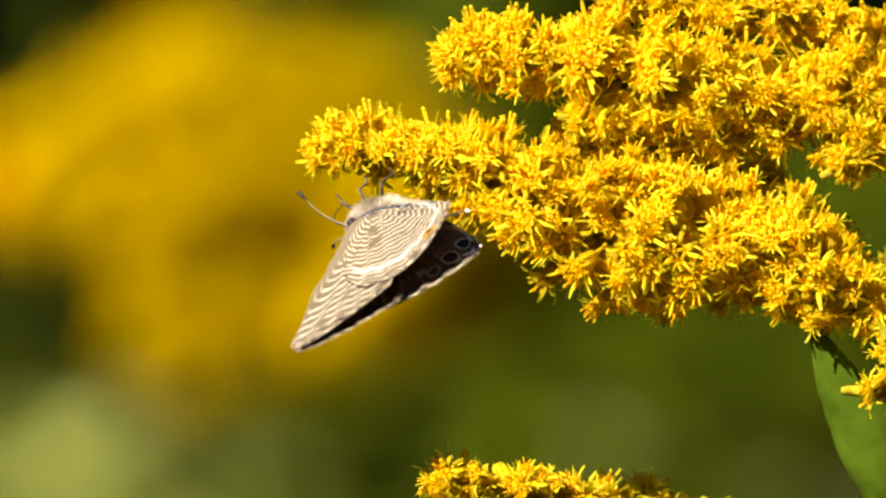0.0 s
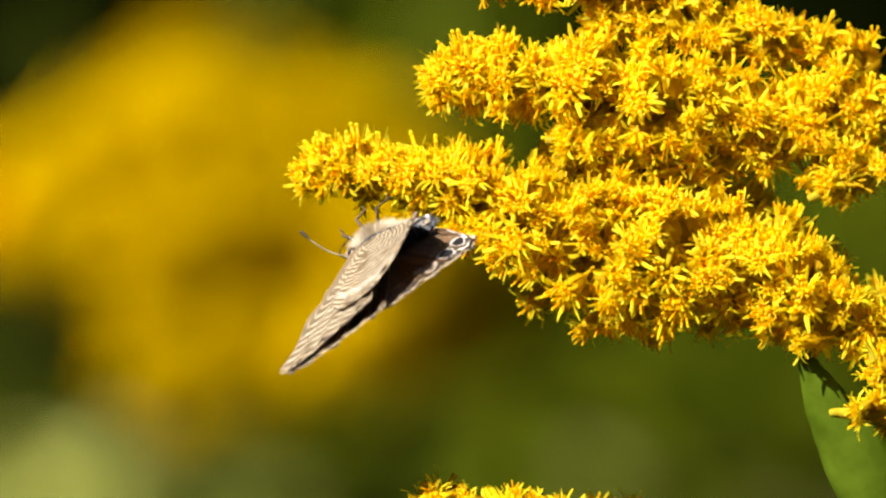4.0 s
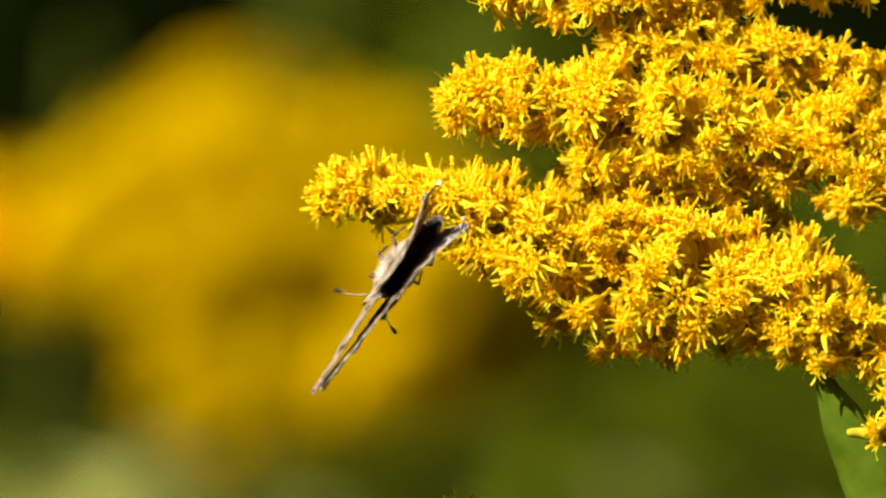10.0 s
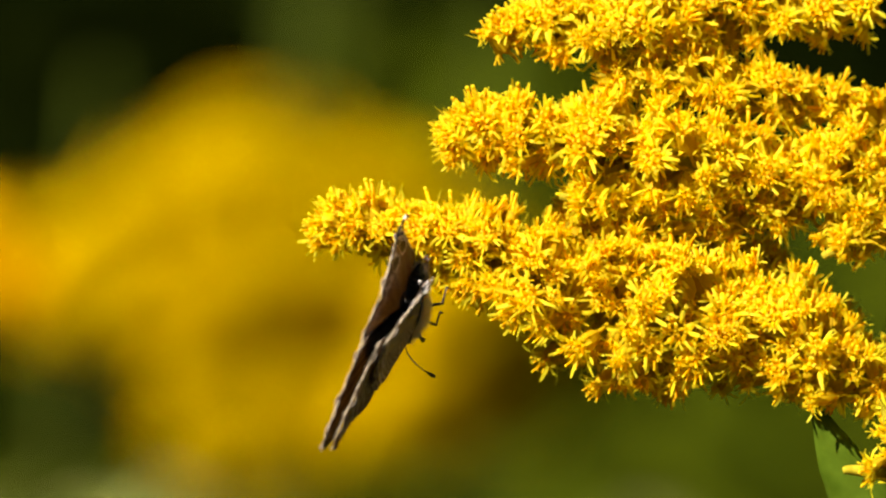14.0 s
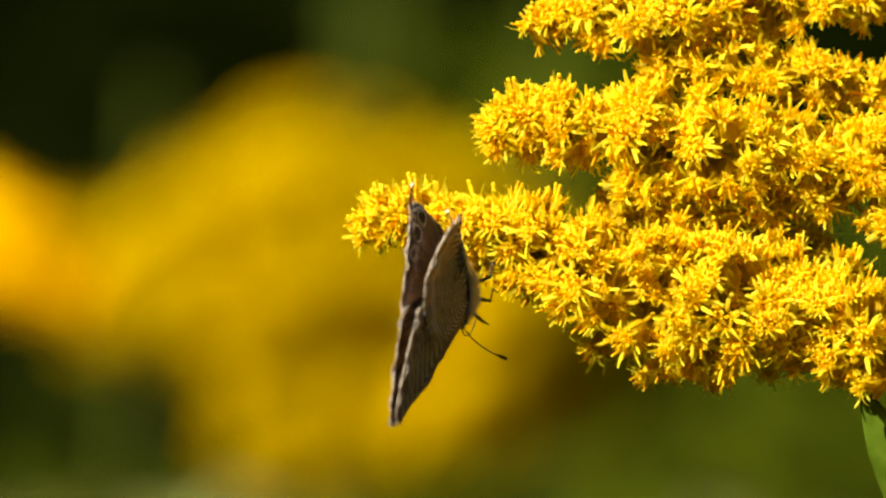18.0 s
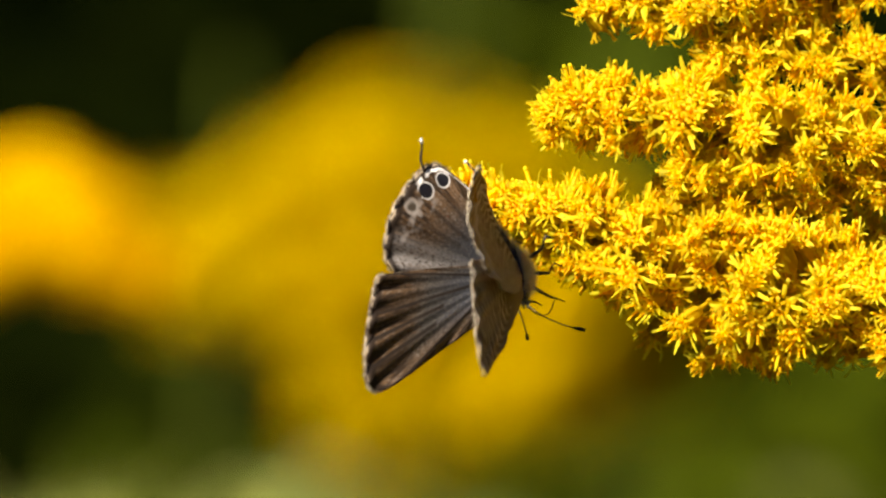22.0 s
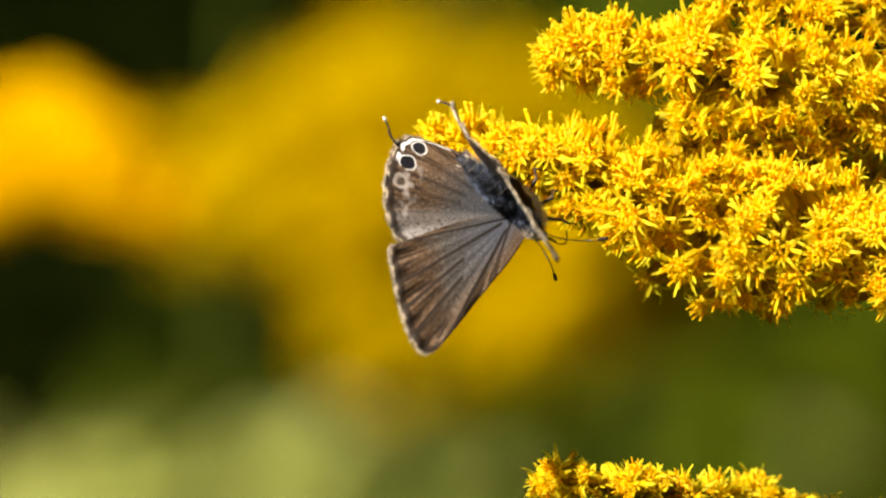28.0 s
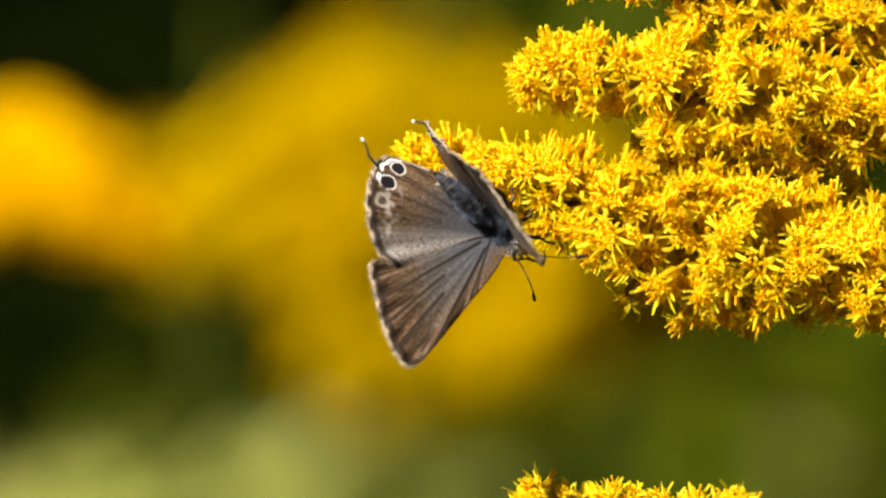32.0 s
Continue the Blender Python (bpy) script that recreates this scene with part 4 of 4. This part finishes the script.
# time, thorax (mm), quaternion, then yaw, flap and slide in degrees of the forewings (right, left) and of the hindwings against them (right, left)
FLUTTER = [
    (0, 0.31, -3.66, -1.93, 0.0850, 0.2389, 0.8546, -0.4532, 3.5, 88.9, -0.2, 4.9, 92.4, -0.5, -1.2, -2.0, -3.1, -3.5, -5.7, -1.1),
    (1, 0.23, -3.70, -1.89, 0.0871, 0.2223, 0.8547, -0.4610, 3.4, 88.8, -0.6, 4.9, 92.5, -0.9, -0.1, -2.0, -4.1, -2.6, -5.2, -0.1),
    (2, 0.72, -3.78, -1.96, 0.0769, 0.2466, 0.8541, -0.4514, 3.1, 88.5, -0.7, 4.8, 92.9, -1.0, 1.4, -2.0, -6.3, -2.5, -4.2, 1.3),
    (3, 1.21, -3.89, -2.11, 0.1093, 0.3095, 0.8258, -0.4587, 2.5, 87.8, -2.3, 4.2, 94.0, -1.3, 4.3, -2.0, -7.7, -2.3, -4.0, 4.9),
    (6, 1.42, -4.28, -2.13, 0.1264, 0.3349, 0.7988, -0.4835, 3.0, 87.3, -2.8, 0.5, 95.6, -0.2, -0.6, -2.0, -8.3, -1.0, -3.7, 5.9),
    (7, 1.61, -4.43, -2.28, 0.1481, 0.3679, 0.7816, -0.4815, 2.9, 87.9, -2.6, -0.5, 95.1, 0.1, -1.7, -2.0, -7.2, -0.0, -4.7, 5.8),
    (8, 1.34, -4.60, -2.37, 0.1626, 0.3537, 0.7614, -0.5183, 2.6, 89.3, -0.5, -0.5, 93.2, -0.9, -3.2, -2.0, 8.1, -0.8, -6.1, -9.6),
    (9, 2.00, -4.78, -2.52, 0.1658, 0.3829, 0.7516, -0.5109, 2.9, 89.5, -2.8, 2.3, 92.5, -1.8, -1.2, -2.0, -5.4, -1.6, -3.1, 4.4),
    (10, 1.87, -4.97, -2.42, 0.2093, 0.4282, 0.6950, -0.5384, 3.3, 89.9, -5.0, 2.5, 92.3, -2.2, -2.2, -2.0, 1.8, -2.3, -2.1, 1.5),
    (11, 1.51, -5.17, -2.67, 0.1814, 0.3874, 0.7337, -0.5279, 2.8, 90.5, -1.0, 1.8, 91.9, -1.0, -2.1, -2.0, 8.5, -2.2, -2.8, -11.6),
    (12, 0.95, -5.38, -3.45, 0.2335, 0.4551, 0.6810, -0.5240, 4.1, 90.8, -2.3, 2.4, 91.3, -1.6, -4.1, -2.0, -7.0, -0.3, -4.6, 5.0),
    (13, 1.52, -5.60, -3.08, 0.2127, 0.4622, 0.6817, -0.5258, 3.8, 91.3, -2.7, 2.2, 90.9, -2.0, -5.0, -2.0, -3.4, -1.6, -2.6, 2.7),
    (14, 3.06, -5.87, -3.44, 0.2176, 0.5620, 0.6142, -0.5094, 2.0, 90.9, -1.8, 1.0, 90.7, 0.4, -2.9, -2.7, 5.8, -2.8, -2.1, -10.5),
    (17, 3.44, -6.66, -2.07, 0.3049, 0.6490, 0.4899, -0.4958, 1.2, 91.8, -2.0, 1.8, 89.5, -1.7, -0.8, -4.6, 7.7, -4.1, -1.0, -8.0),
    (18, 3.46, -6.89, -2.26, 0.3014, 0.6261, 0.5016, -0.5153, 1.9, 92.8, -3.2, 3.0, 89.2, -2.3, -1.9, -3.1, 2.9, -4.6, -2.6, -0.8),
    (19, 3.27, -7.09, -2.44, 0.3063, 0.6432, 0.4902, -0.5022, 1.6, 93.5, -1.7, 2.7, 88.4, 0.1, -2.9, -3.2, -5.7, -4.0, -2.9, 3.3),
    (20, 3.64, -7.25, -2.09, 0.3319, 0.6827, 0.4297, -0.4891, 1.2, 91.3, -1.2, 2.3, 84.3, 0.5, -2.5, -5.4, 5.9, -5.4, -2.0, -5.8),
    (21, 3.56, -7.38, -1.80, 0.3050, 0.6920, 0.3522, -0.5514, 0.2, 76.7, -2.1, 2.0, 68.9, -1.5, -6.9, -5.5, 8.9, -9.6, -3.1, 2.4),
    (22, 3.34, -7.47, -1.42, 0.3093, 0.7230, 0.3003, -0.5398, 0.6, 74.4, -0.7, 2.0, 67.5, -0.6, -8.7, -5.6, 10.4, -11.5, -4.9, 0.4),
    (23, 3.23, -7.54, -1.85, 0.3468, 0.7340, 0.2573, -0.5241, 0.1, 73.3, -0.4, 3.4, 65.9, -2.0, -9.2, -5.6, 11.1, -10.0, -5.0, 5.0),
    (24, 3.86, -7.59, -1.03, 0.4043, 0.7753, 0.2210, -0.4320, 0.1, 70.5, 1.0, 2.9, 64.3, 0.2, -10.6, -5.5, 8.6, -12.0, -4.5, 4.0),
    (25, 3.58, -7.63, -1.04, 0.4112, 0.7574, 0.2301, -0.4520, -0.3, 68.8, 1.0, 2.8, 62.9, 0.6, -11.8, -4.8, 9.1, -13.0, -4.5, 4.0),
    (28, 3.84, -7.68, -1.01, 0.4720, 0.7604, 0.2108, -0.3931, 0.0, 65.8, 1.5, 4.5, 62.5, 1.7, -11.8, -3.8, 7.4, -13.0, -4.5, 3.0),
    (29, 3.92, -7.69, -0.66, 0.4828, 0.7422, 0.2332, -0.4021, -0.2, 65.4, 1.3, 4.4, 62.5, 1.7, -11.5, -1.9, 6.9, -14.0, -4.5, 2.0),
    (30, 4.08, -7.69, -1.33, 0.4945, 0.7602, 0.1805, -0.3807, -0.1, 63.5, 2.2, 5.5, 61.5, -0.2, -7.6, -0.0, 4.5, -13.0, -4.5, 1.0),
    (31, 3.95, -7.70, -1.16, 0.5031, 0.7547, 0.1975, -0.3718, 0.1, 62.9, 2.2, 5.2, 61.8, 2.1, -12.3, -0.5, 5.1, -15.0, -4.5, 0.5),
    (32, 3.94, -7.71, -0.93, 0.5122, 0.7401, 0.2061, -0.3840, 0.8, 63.8, 2.3, 5.3, 63.1, 2.0, -14.0, -1.7, 4.9, -16.0, -4.5, 0.5),
]


def motions():
    rows = {key: [] for key in ("body", *WINGS)}
    for t, x, y, z, qw, qx, qy, qz, *turns in FLUTTER:
        rows["body"].append((t, Matrix.Translation((x * MM, y * MM, TOP + z * MM)) @ Quaternion((qw, qx, qy, qz)).to_matrix().to_4x4()))
        for tag, sg, k in (("right", -1, 0), ("left", 1, 3)):
            root = Matrix.Translation((0, 0.8 * sg * MM, 0.6 * MM))
            yaw, flap, slide = turns[k:k + 3]
            hind_yaw, hind_flap, hind_slide = turns[k + 6:k + 9]
            rows["forewing", tag].append((t, root @ pose(0, 0, 0, 0, 0, -yaw * sg) @ pose(0, 0, 0, flap * sg, 0, 0) @ pose(0, 0, 0, 0, 0, slide * sg)))
            rows["hindwing", tag].append((t, root @ pose(0, 0, 0, 0, 0, -hind_yaw * sg) @ pose(0, 0, -0.1 * MM, (flap + hind_flap) * sg, 0, 0) @ pose(0, 0, 0, 0, 0, hind_slide * sg)))
    walk(BUTTERFLY, rows["body"])
    for key, w in WINGS.items():
        walk(w, rows[key])


# ---- the ground and the plants behind ----
def ground():
    s = Soup()
    k = 24
    rnd = random.Random(3)
    xs = [(-1 if i < k else 1) * (abs(i - k) / k) ** 3 * 400 for i in range(2 * k + 1)]
    s.grid([[Vector((x, y, 0.02 * rnd.uniform(-1, 1) if abs(x) < 20 and abs(y) < 20 else 0)) for x in xs] for y in xs])
    tagged(link("ground", s.mesh("ground"), SOIL, None), "dark soil and low weeds", "ground", kind="structure")


def leaf_soup(s, rnd, centre, spread, count, size, face=(0, -1, 0.6)):
    """Many small pointed leaves, each bent along its rib."""
    for _ in range(count):
        p = Vector(centre) + Vector((rnd.gauss(0, spread[0]), rnd.gauss(0, spread[1]), rnd.gauss(0, spread[2])))
        d = Vector((rnd.uniform(-1, 1), rnd.uniform(-1, 1), rnd.uniform(-0.8, 0.5))).normalized()
        n = (Vector(face) + Vector((rnd.uniform(-1, 1), rnd.uniform(-1, 1), rnd.uniform(-1, 1)))).normalized()
        sd = d.cross(n).normalized()
        ln = size * rnd.uniform(0.6, 1.4)
        w = ln * 0.17
        up = sd.cross(d)
        s.grid([[p - sd * w * 0.3, p, p + sd * w * 0.3], [p + d * ln * 0.4 - sd * w, p + d * ln * 0.4 + up * w * 0.3, p + d * ln * 0.4 + sd * w],
                [p + d * ln * 0.75 - sd * w * 0.7 - up * w * 0.4, p + d * ln * 0.75 - up * w * 0.1, p + d * ln * 0.75 + sd * w * 0.7 - up * w * 0.4],
                [p + d * ln - up * w, p + d * ln - up * w, p + d * ln - up * w]])


def hedge():
    rnd = random.Random(9)
    s = Soup()
    for _ in range(90):
        c = Vector((rnd.uniform(-2.2, 2.2), rnd.uniform(3.0, 3.8), rnd.uniform(0.1, 2.4)))
        leaf_soup(s, rnd, c, (0.22, 0.15, 0.22), 60, 0.09)
    ob = link("hedge", s.mesh("hedge"), SHADED_LEAF, None)
    tagged(ob, "green hedge behind the flowers, shade painted into its colour", "hedge", kind="stuff")
    # added foliage ring, mostly unseen, blocks low skylight; the sun stands well above it
    s = Soup()
    rows = []
    for z in np.linspace(0, 1, 12):
        ring = []
        for k in range(72):
            q = 2 * math.pi * k / 72
            r = 4.6 + 0.25 * math.sin(k * 1.7) + 0.15 * math.sin(k * 5.1 + z * 9)
            ring.append(Vector((r * math.cos(q), r * math.sin(q) - 0.3, z * (3.2 + 0.25 * math.sin(k * 2.3)))))
        rows.append(ring)
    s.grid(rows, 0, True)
    tagged(link("backdrop", s.mesh("backdrop"), SHADED_LEAF, None), "added ring of far foliage, shade painted into its colour", "foliage", kind="structure")


def far_head(s, p, way, size, rnd):
    a = way.orthogonal().normalized()
    b = way.cross(a)
    q0 = rnd.uniform(0, 6)
    for j in range(6):
        q = q0 + j * math.pi / 3
        d = (a * math.cos(q) + b * math.sin(q))
        e = (b * math.cos(q) - a * math.sin(q))
        m = p + d * size * 0.5 + way * size * 0.25
        t = p + d * size + way * size * rnd.uniform(-0.1, 0.3)
        s.face([p, m - e * size * 0.2, t, m + e * size * 0.2])


def far_goldenrod(root, plumes, density, seed, paint=FAR_YELLOW, leaves=10):
    """A goldenrod farther back. plumes: (tip, root of the branch, radius) in mm round the flowers' height."""
    plant = tagged(new("goldenrod"), "goldenrod plant with yellow plumes farther back", "goldenrod", group="goldenrods behind")
    rnd = random.Random(seed)
    x, y = root
    top = max(p[1][2] for p in plumes) + 40
    s = Soup()
    line = spline([(x, y, -1200), (x + 10, y, -500), (x - 5, y, -100), (x, y, top)], 24)
    s.tube([at(p) for p in line], [(3.5 - 2 * k / 24) * MM for k in range(25)], 7)
    link("stem", s.mesh("stem"), FAR_STEM, plant)
    for tip, foot, radius in plumes:
        s = Soup()
        tip, foot = Vector(tip), Vector(foot)
        mid = (tip + foot) / 2 + Vector((0, 0, (tip - foot).length * 0.12))
        curve = spline([tuple(tip), tuple(mid), tuple(foot)], 20)
        s.tube([at(p) for p in curve], [(0.5 + 0.06 * k) * MM for k in range(21)], 5, 1)
        for _ in range(int((tip - foot).length * radius * density)):
            u = rnd.random() ** 0.8
            c = spline_at(curve, u)
            d = Vector((rnd.gauss(0, 1), rnd.gauss(0, 1), rnd.gauss(0.2, 1))).normalized()
            r = radius * (0.35 + 0.65 * min(1, 2.5 * u)) * rnd.uniform(0.5, 1.0)
            far_head(s, at(c) + d * r * MM, d, rnd.uniform(2.4, 3.4) * MM, rnd)
        tagged(link("flowering_branch", s.mesh("flowering_branch"), [paint, FAR_STEM], plant), kind="stuff")
    for k in range(leaves):
        z = -60 - 70 * k
        q = rnd.uniform(0, 6.28)
        base = at((x, y, z))
        leaf_blade("leaf", base, base + Vector((0.09 * math.cos(q), 0.09 * math.sin(q), -0.01)), (0, 0, 0.012), 0.016, plant, FAR_LEAF, side=(-math.sin(q), math.cos(q), 0.1))
    return plant


def weeds():
    far_goldenrod((-97, 650), [((-50, 620, 0), (-89, 650, 1), 6.8),
                  ((-53, 620, -4), (-90, 650, -3), 6.2),
                  ((-57, 620, 5), (-87, 650, 7), 6.0)], 0.75, 20, FAR_ORANGE)
    far_goldenrod((-21, 1000), [((-61, 970, 5), (-22, 1000, 15), 10.9),
                  ((-58, 970, -3), (-19, 1000, 9), 10.9),
                  ((-46, 970, -9), (-10, 1000, 0), 9.5),
                  ((-44, 970, -15), (-14, 1000, -8), 8.0)], 0.7, 21)
    far_goldenrod((14, 1050), [((-37, 1020, 3), (5, 1050, 14), 10.0),
                  ((-10, 930, -27), (19, 1000, -23), 9.0),
                  ((-4, 920, -20), (26, 1000, -15), 10.0),
                  ((-4, 930, -8), (24, 1000, -8), 10.0)], 0.7, 22)
    far_goldenrod((-18, 1250), [((-45, 1220, 28), (-17, 1250, 26), 7.3),
                  ((-48, 1220, -31), (-11, 1250, -25), 10.5),
                  ((-26, 1220, -24), (5, 1250, -30), 10.1),
                  ((-19, 1220, 16), (10, 1250, 10), 11.2),
                  ((-38, 1220, -40), (-11, 1250, -35), 9.0)], 0.3, 23)
    far_goldenrod((-58, 1060), [((-80, 1020, 5), (-50, 1050, -3), 9.0),
                  ((-70, 1020, -8), (-46, 1050, -14), 8.0)], 0.3, 24)
    for k, (c, spread, count, size, mat, label) in enumerate((
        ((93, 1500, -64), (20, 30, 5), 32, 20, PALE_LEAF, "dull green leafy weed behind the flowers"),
        ((104, 1500, -7), (14, 30, 16), 110, 20, FAR_LEAF, "green leafy weed behind the flowers"),
        ((11, 1600, 37), (16, 30, 12), 40, 22, FAR_LEAF, "green leafy weed behind the flowers"),
        ((-52, 1500, -50), (24, 30, 7), 26, 20, FAR_LEAF, "green leafy weed behind the flowers"),
        ((45, 1500, -62), (20, 30, 6), 60, 20, FAR_LEAF, "green leafy weed behind the flowers"),
        ((74, 1500, -31), (18, 30, 9), 90, 20, FAR_LEAF, "green leafy weed behind the flowers"),
        ((62, 1500, -50), (16, 30, 9), 80, 20, FAR_LEAF, "green leafy weed behind the flowers"),
        ((-136, 1800, -82), (14, 30, 7), 75, 18, PALE_LEAF, "pale green weed leaves, sunlight put into the colour too"),
        ((-99, 1800, -82), (13, 30, 8), 210, 18, PALE_LEAF, "pale green weed leaves, sunlight put into the colour too"),
        ((-67, 1800, -82), (13, 30, 7), 210, 18, PALE_LEAF, "pale green weed leaves, sunlight put into the colour too"),
        ((-46, 1800, -83), (11, 30, 6), 120, 18, PALE_LEAF, "pale green weed leaves, sunlight put into the colour too"))):
        s = Soup()
        rnd = random.Random(40 + k)
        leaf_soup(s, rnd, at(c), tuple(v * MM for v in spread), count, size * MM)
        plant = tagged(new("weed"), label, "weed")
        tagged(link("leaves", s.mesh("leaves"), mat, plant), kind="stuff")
        st = Soup()
        st.tube([at((c[0], c[1], -1200)), at((c[0] + 8, c[1], -500)), at(c)], [0.004, 0.003, 0.002], 7)
        link("stem", st.mesh("stem"), FAR_STEM, plant)

ground()
hedge()
weeds()
goldenrod_in_focus()
BUTTERFLY, WINGS = butterfly()
motions()
